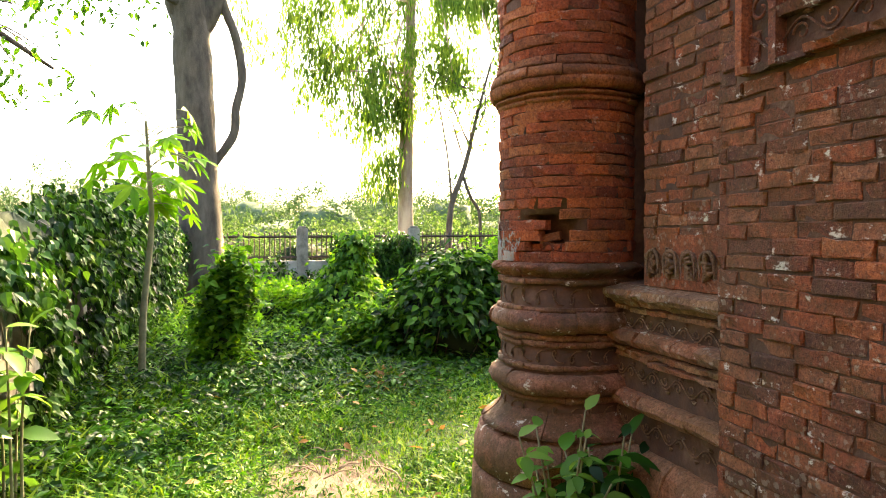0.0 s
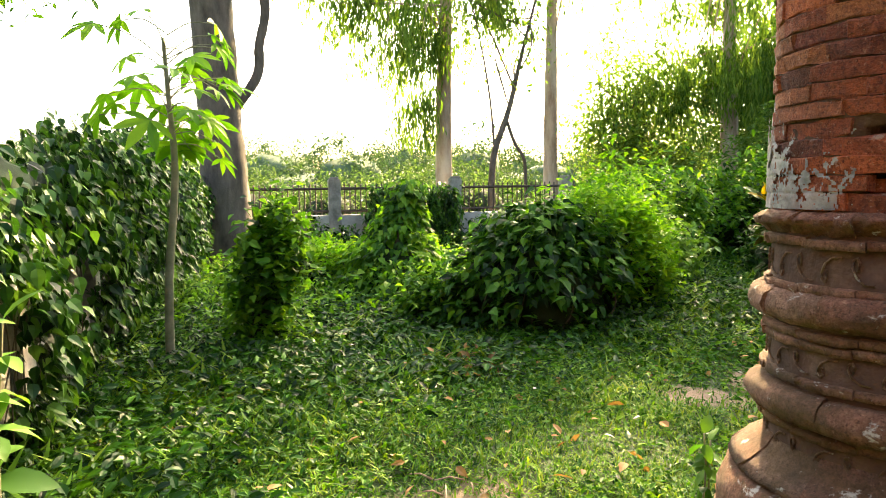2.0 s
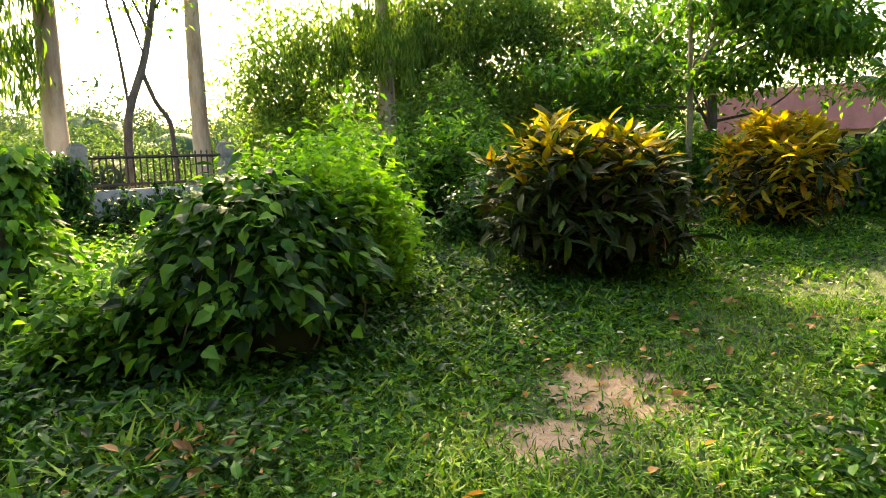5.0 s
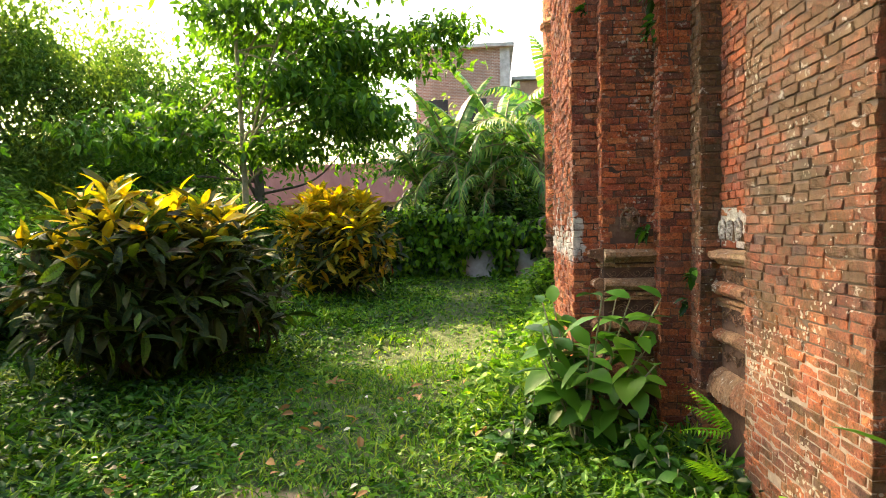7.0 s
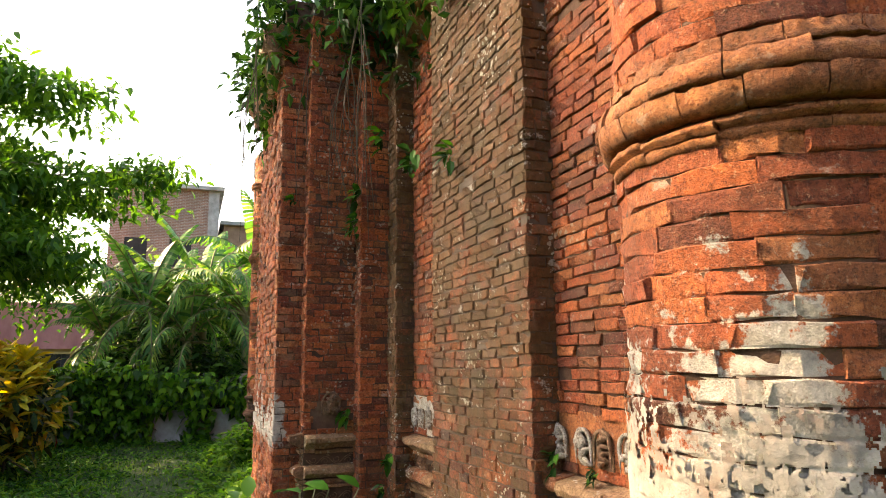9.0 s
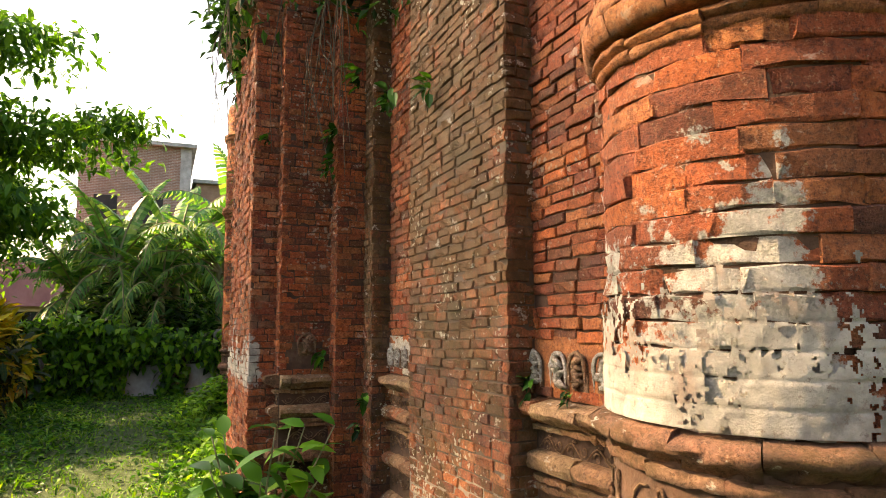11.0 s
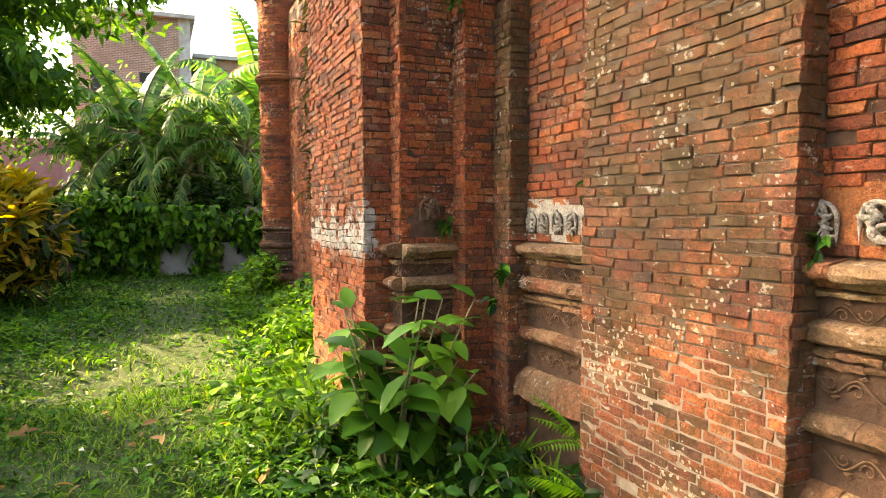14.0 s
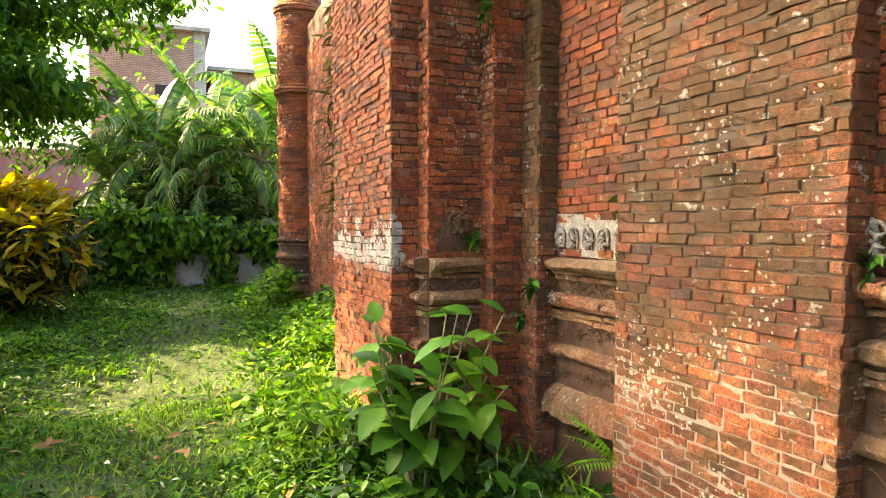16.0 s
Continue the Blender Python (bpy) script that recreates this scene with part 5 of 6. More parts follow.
def hollow_mound(x, y, rx, ry, h, n, leaf, mat, seed, label):
    """A dome of creepers over dead stems: leaves lie on its roof and hang in a skirt, and a near-black core paints the
    shade in the open foot.
    """
    t = base("creeper_mound", x, y, 0.0, label, "shrub")
    g = rng(seed)
    a, u = g.uniform(0, 6.283, n), g.random(n)
    open_foot = 0.50 * h * (0.5 - 0.5 * np.sin(a - 0.6)) * (0.75 + 0.25 * np.sin(6 * a))
    z = open_foot + (h - open_foot) * np.sin(u * 1.45)
    f = np.sqrt(np.clip(1 - (z / h) ** 2.2, 0, 1)) * (1 + 0.13 * np.sin(5 * a + seed) + 0.10 * np.sin(9 * a + 7 * z))
    C = np.stack([rx * f * np.cos(a), ry * f * np.sin(a), z * (1 + 0.07 * np.sin(4 * a + 5 * f))], -1)
    P, R0, S = clumps_on(C, 8, leaf * 0.7, leaf, seed + 1)
    away = np.arctan2(-P[:, 0], P[:, 1])
    leaves("foliage", HEART, P, rot(away + g.normal(0, 0.8, len(P)), g.uniform(-0.9, 0.3, len(P)), g.normal(0, 0.4, len(P))), S, mat, t)
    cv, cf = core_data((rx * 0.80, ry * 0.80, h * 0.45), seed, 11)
    part("inner_foliage", tri_mesh("inner_foliage", cv + np.array([0, 0, h * 0.36]), cf, L_SHADECORE, True), t, "near-black core that paints the shade inside the bush")
    for k in range(14):
        b, q = g.uniform(0, 6.283), g.uniform(0.7, 0.98)
        tube("stem", curve_through([(rx * q * 0.8 * math.cos(b), ry * q * 0.8 * math.sin(b), -0.03), (rx * q * math.cos(b + 0.2), ry * q * math.sin(b + 0.2), h * 0.25), (rx * q * 0.8 * math.cos(b + 0.3), ry * q * 0.8 * math.sin(b + 0.3), h * 0.62)], 5), [0.010, 0.008, 0.004], M_TWIG, t, sides=5, seed=k)
    return t


shrub("small_shrub", -0.30, 8.0, 0.25, 0.25, 1.30, 110, 0.11, L_SHRUB, 901, "small upright shrub with dense dark leaves on thin stems", per=8, shape=HEART, stems=9, lift=0.52)
shrub("small_shrub", -0.42, 8.05, 0.30, 0.30, 0.80, 60, 0.09, L_BRIGHT, 905, "yellow-green undergrowth round the shrub's stems", "undergrowth", per=6, shape=HEART, stems=2)
hollow_mound(2.55, 8.3, 0.92, 0.80, 1.22, 520, 0.125, L_SHADEDSHRUB, 910, "rounded shrub smothered in heart-leaved creeper, its shade put into the leaf colour")
shrub("leafy_shrub", 1.55, 8.75, 0.50, 0.45, 0.62, 130, 0.10, L_SHRUB, 913, "low leafy skirt of creeper beside the mound", "undergrowth", per=7, shape=HEART, stems=3)
shrub("bright_shrub", 3.50, 8.45, 0.62, 0.60, 1.66, 260, 0.10, L_BRIGHT, 920, "bright lime-green small-leaved shrub", per=9, stems=12, lift=0.25)
shrub("bright_shrub", 4.05, 8.75, 0.50, 0.50, 1.30, 130, 0.10, L_BRIGHT, 924, "bright lime-green small-leaved shrub", per=9, stems=8, lift=0.15)
creeper_cone(1.25, 10.7, 0.95, 1.56, 0.34, 430, 0.125, L_SHRUB, 930, "pointed stump smothered in broad-leaved green creeper")
shrub("yellow_shrub", 0.35, 11.6, 0.8, 0.7, 0.85, 200, 0.10, L_BRIGHT, 940, "low yellow-green weedy shrub", per=7, stems=5)
shrub("leafy_shrub", 4.9, 10.4, 1.2, 1.0, 1.35, 360, 0.14, L_PALE, 945, "spreading shrub with pale green drooping leaves", per=7, shape=OVAL, stems=8)
shrub("leafy_shrub", 6.5, 12.8, 1.7, 1.5, 1.9, 420, 0.15, L_SHRUB, 950, "tall mixed green shrubs before the fence", per=8, shape=OVAL, stems=10)
shrub("leafy_shrub", 10.0, 13.5, 2.2, 1.6, 2.3, 480, 0.16, L_SHRUB, 955, "tall mixed green shrubs before the fence", per=8, shape=OVAL, stems=10)
shrub("leafy_shrub", 13.4, 11.8, 1.7, 1.8, 2.2, 420, 0.16, L_SHRUB, 960, "tall mixed green shrubs before the fence", per=8, shape=OVAL, stems=10)
shrub("leafy_shrub", 8.3, 10.4, 1.2, 0.9, 1.2, 260, 0.14, L_WEED, 965, "low dark shrubs behind the croton", per=8, shape=OVAL, stems=6)
shrub("bright_shrub", 14.3, 10.2, 1.0, 1.0, 1.9, 260, 0.14, L_TREE, 970, "green shrub under the bright tree", per=8, shape=OVAL, stems=6)


L_REDLEAF = leaf_mat("red_leaf", [(0.35, 0.02, 0.02), (0.40, 0.03, 0.02)], 0.3, 0.5)


shrub("undergrowth", 16.7, 4.6, 0.8, 2.3, 2.0, 360, 0.20, L_VINE, 972, "dark leafy undergrowth below the banana plants", "undergrowth", per=10, shape=OVAL, stems=6)
shrub("tall_shrub", 20.6, 4.0, 1.2, 3.2, 3.8, 420, 0.24, L_MANGO, 973, "dark bushes behind the banana plants", per=12, shape=OVAL, stems=8)
shrub("tall_shrub", 12.4, 15.3, 1.7, 1.2, 3.2, 420, 0.16, L_MANGO, 975, "tall dark bushes before the north fence", per=14, stems=8)
shrub("tall_shrub", 15.9, 18.4, 2.2, 1.3, 3.8, 480, 0.18, L_MANGO, 980, "tall dark bushes behind the north fence", per=14, stems=8)
shrub("tall_shrub", 10.2, 18.6, 1.8, 1.2, 3.0, 420, 0.15, L_EUCA, 985, "light green bushes behind the north fence", per=14, stems=8)
shrub("tall_shrub", 18.6, 14.5, 1.6, 2.2, 3.4, 420, 0.18, L_TREE, 990, "green bushes behind the east fence", per=14, stems=8)


def croton(x, y, r, h, n, seed, label, low_tops=0.5, young_share=0.55):
    """A croton: upright canes, dark strap leaves below and rosettes of yellow young leaves on top."""
    t = base("croton_bush", x, y, 0.0, label, "croton", "croton bushes")
    g = rng(seed)
    strap = leaf_shape([(0.2, 0.09), (0.55, 0.15), (0.8, 0.105)], 0.3, 0.32)
    dark, young = tri_mesh("leaf", *strap, L_CROTON), tri_mesh("leaf", *strap, L_CROTONTOP)
    P = blob_points(n, (r, r * 0.92, h * 0.5), seed, 0.45, 0.12) + np.array([0, 0, h * 0.54])
    P = P[P[:, 2] > 0.28]
    low = P[P[:, 2] < h * 0.86]
    gold = young_share > 1
    leaves("foliage", strap, *clumps_on(low[::2] if gold else low, 7, 0.10, 0.26, seed + 1, (-0.9, 0.8)), L_CROTON, t)
    if gold:
        leaves("golden_foliage", strap, *clumps_on(low[1::2] * np.array([1.06, 1.06, 1.0]), 7, 0.10, 0.28, seed + 2, (-0.6, 0.9)), L_CROTONTOP, t)
    # black-green core: the croton's hollow shade as a colour
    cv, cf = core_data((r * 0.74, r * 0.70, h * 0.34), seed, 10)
    part("inner_foliage", tri_mesh("inner_foliage", cv + np.array([0, 0, h * 0.46]), cf, L_SHADECORE, True), t, "near-black core that paints the shade inside the bush")
    tops = P[P[:, 2] > h * low_tops]
    tops = tops[np.argsort(-(tops[:, 2] / h + g.normal(0, 0.12, len(tops))))][:110]
    k = 0
    for c in tops:
        a0 = g.uniform(0, 6.28)
        for q in range(7):
            a = a0 + q * 6.283 / 7 + g.normal(0, 0.2)
            m = pose(c[0], c[1], c[2] + 0.04, math.degrees(g.uniform(0.35, 1.3)), math.degrees(g.normal(0, 0.25)), math.degrees(a))
            part("leaf", young if g.random() < young_share * min(1.0, 0.45 + 1.6 * (c[2] / h - 0.55)) / 0.75 else dark, t, "yellow and orange young leaf" if k == 0 else "", m @ Matrix.Scale(g.uniform(0.24, 0.38), 4))
            k += 1
    red = part("red_leaf", tri_mesh("red_leaf", *strap, L_REDLEAF), t, "single dark red leaf", pose(-0.30, -r * 0.93, h * 0.36, -70, 0, 200) @ Matrix.Scale(0.22, 4))
    for k in range(26):
        q = P[g.integers(len(P))]
        tube("cane", curve_through([(g.normal(0, r * 0.3), g.normal(0, r * 0.3), -0.05), (q[0] * 0.6, q[1] * 0.6, h * 0.3), tuple(q)], 5), [0.015, 0.010, 0.006], M_TWIG, t, sides=6, seed=k)
    return t


croton(6.75, 7.95, 1.22, 1.66, 420, 1001, "large croton bush with dark leaves and yellow-orange tips", 0.42, 0.5)
croton(12.1, 7.38, 1.08, 1.80, 380, 1010, "second croton bush with golden yellow top leaves", 0.24, 1.1)


def palmate_sapling():
    """A thin sapling with lobed leaves on long stalks."""
    t = base("sapling", -1.15, 7.6, 0.0, "thin young tree with large lobed light green leaves", "sapling")
    line = curve_through([(-0.06, 0, -0.1), (-0.03, 0, 0.8), (0.06, 0, 1.7), (0.04, 0, 2.35), (0.02, 0, 2.85)], 6)
    tube("trunk", line, [0.042, 0.035, 0.026, 0.015], M_GREENSTEM, t, sides=9)
    g = rng(1100)
    lobe = leaf_shape([(0.3, 0.13), (0.6, 0.15), (0.82, 0.09)], 0.2, 0.25)
    lm = tri_mesh("leaf", *join([(lobe[0] @ np.array(rot(np.array([a]), np.array([0.0]), np.array([0.0]))[0]).T * s, lobe[1]) for a, s in ((0, 1), (0.75, 0.9), (-0.75, 0.9), (1.5, 0.7), (-1.5, 0.7))]), L_BRIGHT)
    for k in range(40):
        a, z0 = g.uniform(0, 6.28), g.uniform(1.95, 2.9)
        L = g.uniform(0.25, 0.62)
        s = np.array([0.04, 0, z0])
        e = s + np.array([L * math.cos(a), L * math.sin(a), g.uniform(-0.12, 0.22)])
        tube("stalk", curve_through([tuple(s), tuple((s + e) / 2 + np.array([0, 0, 0.06])), tuple(e)], 4), [0.006, 0.004], M_GREENSTEM, t, sides=5)
        part("leaf", lm, t, m=pose(*e, g.uniform(-55, -10), g.normal(0, 15), math.degrees(a) - 90) @ Matrix.Scale(g.uniform(0.20, 0.32), 4))


palmate_sapling()


L_BIG = leaf_mat("big_soft_leaf", [(0.022, 0.085, 0.010), (0.05, 0.16, 0.016), (0.09, 0.24, 0.025), (0.17, 0.34, 0.03)], 0.35, 0.45)


def big_leaf_plant(x, y, seed, h, label, stems, size, spread, mat=L_PALE, name="broad_leaf_plant", z0=0.0, low=0.1):
    t = base(name, x, y, z0, label, "plant")
    g = rng(seed)
    sh = leaf_shape([(0.12, 0.15), (0.38, 0.28), (0.66, 0.23), (0.86, 0.12)], 0.22, 0.30)
    lm = tri_mesh("leaf", *sh, mat, True)
    for k in range(stems):
        a = 6.283 * k / stems + g.normal(0, 0.4)
        hh = h * g.uniform(0.55, 1.0)
        tip = np.array([spread * math.cos(a) * g.uniform(0.3, 1), spread * math.sin(a) * g.uniform(0.3, 1), hh])
        line = curve_through([(0.05 * math.cos(a), 0.05 * math.sin(a), -0.05), (tip[0] * 0.5, tip[1] * 0.5, hh * 0.5), tuple(tip)], 5)
        tube("stem", line, [0.010 * min(1, h), 0.008 * min(1, h), 0.004], M_GREENSTEM, t, sides=6, seed=k)
        for q in range(11):
            f = low + (1 - low) * math.sqrt(q / 10)
            c = line[min(len(line) - 1, int(f * (len(line) - 1)))]
            b = 2.4 * q + g.normal(0, 0.3)
            part("leaf", lm, t, m=pose(*c, g.uniform(-32, 22) + 35 * (q == 10), g.normal(0, 14), math.degrees(b)) @ Matrix.Scale(size * g.uniform(0.6, 1.15) * (0.85 if q > 8 else 1), 4))
    return t


big_leaf_plant(4.72, 4.0, 1200, 1.10, "broad-leaved green plant growing against the brick wall", 18, 0.24, 0.52, L_BIG, low=0.12)
big_leaf_plant(2.0, 3.63, 1210, 1.04, "young broad-leaved plant at the foot of the turret", 6, 0.165, 0.20, L_BIG, low=0.5)
big_leaf_plant(1.32, 2.66, 1220, 0.86, "small plant with pale leaves at the turret's base", 12, 0.115, 0.30, L_PALE, low=0.35)
big_leaf_plant(1.52, 2.62, 1225, 0.80, "small dark plant at the foot of the shaded wall", 8, 0.16, 0.24, L_WEED, low=0.4)
big_leaf_plant(2.0, 4.06, 1230, 0.76, "slender broad-leaved seedling beside the turret", 1, 0.13, 0.06, L_WEED, low=0.5)
big_leaf_plant(1.62, 4.10, 1231, 0.60, "thin small-leaved seedling beside the turret", 2, 0.11, 0.10, L_TREE, low=0.3)
big_leaf_plant(-1.38, 4.3, 1240, 1.12, "bright young plant beside the creeper fence", 4, 0.20, 0.16, L_PALE, low=0.4)
for k, (x, y, h) in enumerate(((4.25, 3.75, 0.35), (3.95, 3.62, 0.28), (4.5, 4.45, 0.3), (3.5, 3.6, 0.25), (3.1, 3.6, 0.22), (5.1, 4.3, 0.35), (2.7, 3.6, 0.2), (1.9, 3.9, 0.3))):
    big_leaf_plant(x, y, 1250 + k, h, "low leafy weed at the foot of the brick wall", 4, 0.11, 0.16, L_WEED, "wall_weed")


def fern(x, y, z, seed, ang, label, n=4, size=0.32):
    t = base("fern", x, y, z, label, "fern")
    g = rng(seed)
    data = []
    for k in range(15):
        f = 0.12 + 0.86 * k / 14
        L = 0.26 * math.sin(math.pi * min(0.97, f * 0.8 + 0.22)) + 0.02
        for s in (1, -1):
            v, fc = SLIM
            r = np.array(rot(np.array([-s * 1.25]), np.array([-0.15]), np.array([0.0]))[0])
            data.append((v @ r.T * L + np.array([0, f, -0.3 * f * f]), fc))
    fr = tri_mesh("frond", *join(data), L_BRIGHT)
    for k in range(n):
        part("frond", fr, t, m=pose(0, 0, 0, g.uniform(15, 60), 0, ang + g.normal(0, 40)) @ Matrix.Scale(size * g.uniform(0.7, 1.15), 4))


fern(3.82, 3.36, 0.42, 1300, 10, "light green fern growing from the brick wall's foot")
fern(3.70, 3.42, 0.22, 1301, -30, "light green fern growing from the brick wall's foot")


def wall_plants():
    """Tufts that grow out of the old brickwork, and the mat of creepers on its top."""
    g = rng(1400)
    for k, (x, y, z, s) in enumerate(((4.72, 3.30, 1.15, 0.10), (4.78, 3.33, 0.95, 0.08), (5.05, 3.52, 1.42, 0.10), (4.05, 3.16, 1.62, 0.10), (2.82, 3.18, 1.42, 0.07), (4.9, 3.5, 2.75, 0.11), (4.88, 3.5, 2.95, 0.11), (4.6, 3.4, 3.3, 0.12), (5.2, 3.9, 2.95, 0.08), (3.6, 3.3, 2.9, 0.10), (2.55, 3.17, 1.40, 0.05), (4.4, 3.25, 3.1, 0.12))):
        t = base("wall_fern_tuft", x, y, z + sink(x) * 0, "small green tuft rooted in the brick wall", "plant")
        n = 16
        R = rot(g.uniform(-1.4, 1.4, n), g.uniform(-1.2, 0.6, n), g.normal(0, 0.4, n))
        leaves("leaves", OVAL, g.normal(0, s * 0.3, (n, 3)) * np.array([1, 0.3, 1]), R, s * g.uniform(0.5, 1.15, n), L_WEED, t)
    n = 2600
    x = g.uniform(1.9, 6.9, n)
    y = np.where(x > 5.2, 4.05, np.where(x > 4.7, 3.6, 3.3)) + g.uniform(-0.5, 0.12, n)
    z = TOP + sink(x) + g.uniform(-0.25, 0.35, n) - 0.5 * (g.random(n) < 0.25) * g.random(n)
    P, R, S = clumps_on(np.stack([x, y, z], -1), 3, 0.07, 0.11, 1401, (-1.5, 0.8))
    tagged(leaves("roof_creeper", KITE, P, R, S, L_VINE), "tangle of creepers and weeds along the wall top", "creeper", kind="stuff")
    roots = base("hanging_roots", 5.0, 3.6, 3.2, "dry roots and stems hanging down the brickwork", "roots")
    for k in range(26):
        a = g.uniform(-0.5, 0.4)
        o = 0.22 * (a > 0.1) + 0.42 * (a > 0.27)
        tube("root", curve_through([(a, o - 0.05, g.uniform(0.4, 1.2)), (a + g.normal(0, 0.05), o + g.uniform(-0.12, 0.08), 0.3), (a + g.normal(0, 0.12), o + g.uniform(-0.15, 0.10), g.uniform(-0.7, 0.1))], 5), [0.0045, 0.002], M_TWIG, roots, sides=5, seed=k)
    dry = base("dry_grass_tufts", 7.0, 3.7, 2.4, "dry grass tufts hanging from the porch's far side", "grass")
    n = 1500
    P = np.stack([g.uniform(0.0, 0.5, n), g.uniform(-0.35, 0.22, n), g.uniform(-1.0, 1.8, n)], -1)
    leaves("tuft", SLIM, P, rot(g.uniform(0, 6.28, n), g.uniform(-1.2, 0.5, n), g.normal(0, 0.3, n)), g.uniform(0.07, 0.20, n), L_STRAW, dry)


wall_plants()


# ---- trees ----
def crown_points(n, centre, radii, seed, hollow=0.35, lump=0.3):
    return blob_points(n, radii, seed, hollow, lump) + np.asarray(centre)


def big_tree():
    g = rng(1500)
    C = np.concatenate([crown_points(90, (0.8, -1.0, 10.5), (5.0, 4.0, 2.2), 1501), crown_points(40, (-2.6, -2.5, 7.0), (2.6, 2.5, 1.4), 1502)])
    tree("old_tree", -1.2, 15.6, [(0, 0, -0.2), (0.02, 0, 1.2), (-0.05, 0, 3.4), (-0.12, 0, 5.6), (-0.2, 0, 7.4)], [0.62, 0.50, 0.42, 0.42, 0.36], C, 26, 0.42, 0.18, L_TREE, M_BARK, 1505,
         "old tree with a thick grey forked trunk", limbs=9, lean_limb=0.88,
         extra=(([(-0.2, 0, 6.2), (-0.7, 0, 7.6), (-1.2, 0, 9.6)], [0.30, 0.24, 0.12]), ([(-0.1, 0, 6.0), (0.5, 0, 7.3), (0.9, 0, 9.4)], [0.28, 0.22, 0.12]),
                ([(0.45, 0, 8.2), (0.50, 0, 7.0), (0.80, 0, 6.1), (0.92, 0, 5.2), (0.78, 0, 4.5), (0.72, 0, 3.9), (0.30, 0, 3.25)], [0.07, 0.10, 0.10, 0.09, 0.10, 0.09])))


def hanging_tree(x, y, h, r, clumps, seed, label, bark=M_PALEBARK, lean=0.0):
    """A tall pale tree whose leaves hang in long tresses."""
    g = rng(seed)
    pts = []
    for cx, cy, cz, w, n in clumps:
        for k in range(n):
            px, py = g.normal(0, w, 2)
            z = cz + g.normal(0, w * 0.5)
            pts += [(cx + px, cy + py, z - 0.18 * q) for q in range(int(g.integers(3, 8)))]
    return tree("hanging_leaf_tree", x, y, [(0, 0, -0.2), (0.03 * lean, 0, h * 0.3), (lean * 0.5, 0, h * 0.6), (lean, 0, h)], [r, r * 0.85, r * 0.6, r * 0.25], np.array(pts), 12, (0.15, 0.15, 0.12), 0.24, L_EUCA, bark, seed, label, shape=SLIM, limbs=18, droop=(-1.55, -0.8), lean_limb=0.4)


big_tree()
hanging_tree(4.15, 18.3, 13.0, 0.24, ((-1.6, 0, 6.6, 0.75, 40), (-0.9, 0, 5.4, 0.55, 26), (0.8, 0, 6.8, 0.8, 40), (-3.0, 0, 8.0, 0.9, 36), (0.2, 0, 9.0, 1.4, 70), (-0.7, -0.2, 3.9, 0.28, 12)), 1600, "tall pale-trunked tree with long hanging leaves", lean=0.35)
hanging_tree(7.75, 19.6, 13.0, 0.23, ((0.6, 0, 8.8, 0.9, 30), (-0.9, 0, 9.6, 0.9, 40), (0.3, 0, 11.0, 1.5, 70)), 1610, "tall straight tree with hanging leaves", lean=0.1)
# the last two clumps hang out of view, added to shade the path
hanging_tree(13.4, 18.9, 11.0, 0.30, ((-0.9, 0, 5.2, 0.8, 40), (0.9, 0, 5.2, 0.9, 46), (-2.0, 0, 4.6, 0.9, 40), (0.0, 0, 7.5, 1.5, 70), (-3.2, 0, 9.2, 1.2, 60), (-1.2, -0.6, 9.3, 1.2, 44)), 1620, "pale double-trunked tree draped with creepers", lean=-0.2)


def crooked_tree():
    g = rng(1630)
    C = np.concatenate([crown_points(40, (0.7, 0, 5.4), (1.1, 0.8, 1.7), 1631), crown_points(20, (-0.7, 0, 6.0), (0.7, 0.6, 1.3), 1632)])
    tree("crooked_tree", 5.25, 17.7, [(0, 0, -0.2), (0.0, 0, 1.5), (0.10, 0, 2.5), (0.50, 0, 3.6), (0.85, 0, 5.0), (1.3, 0, 6.6)], [0.11, 0.09, 0.08, 0.06, 0.03], C, 12, 0.22, 0.15, L_EUCA, M_BARK, 1633, "slim crooked tree with a looping side stem", limbs=8,
         extra=(([(0.42, 0, 3.3), (0.65, 0, 2.7), (0.9, 0, 2.3), (0.95, 0, 1.7), (0.98, 0, 1.0)], [0.05, 0.045, 0.05, 0.05]), ([(0.10, 0, 2.5), (-0.05, 0, 4.0), (-0.35, 0, 5.6), (-0.8, 0, 7.2)], [0.035, 0.025, 0.015])))


crooked_tree()


def round_tree(name, x, y, h, trunk_r, crowns, leaf, lmat, seed, label, per=14, spread=0.38, shape=KITE, bark=M_BARK, droop=(-1.1, 0.2)):
    C = np.concatenate([crown_points(n, (cx, cy, cz), (r, r, rz), seed + k) for k, (cx, cy, cz, r, rz, n) in enumerate(crowns)])
    return tree(name, x, y, [(0, 0, -0.2), (0.05, 0, h * 0.4), (0.0, 0.05, h)], [trunk_r, trunk_r * 0.8, trunk_r * 0.45], C, per, spread, leaf, lmat, bark, seed, label, shape, 14, droop)


# dark north-east trees; an unseen high crown is added to shade the building's front
round_tree("mango_tree", 17.5, 19.8, 5.5, 0.28, ((0, 0, 6.0, 3.2, 3.4, 70), (-2.2, 0, 4.0, 1.9, 1.8, 30), (2.4, -1.0, 5.0, 2.4, 2.6, 40), (-1.1, -2.2, 13.4, 2.6, 2.7, 75)), 0.19, L_MANGO, 1700, "dense dark-leaved mango tree", 300, 0.50)
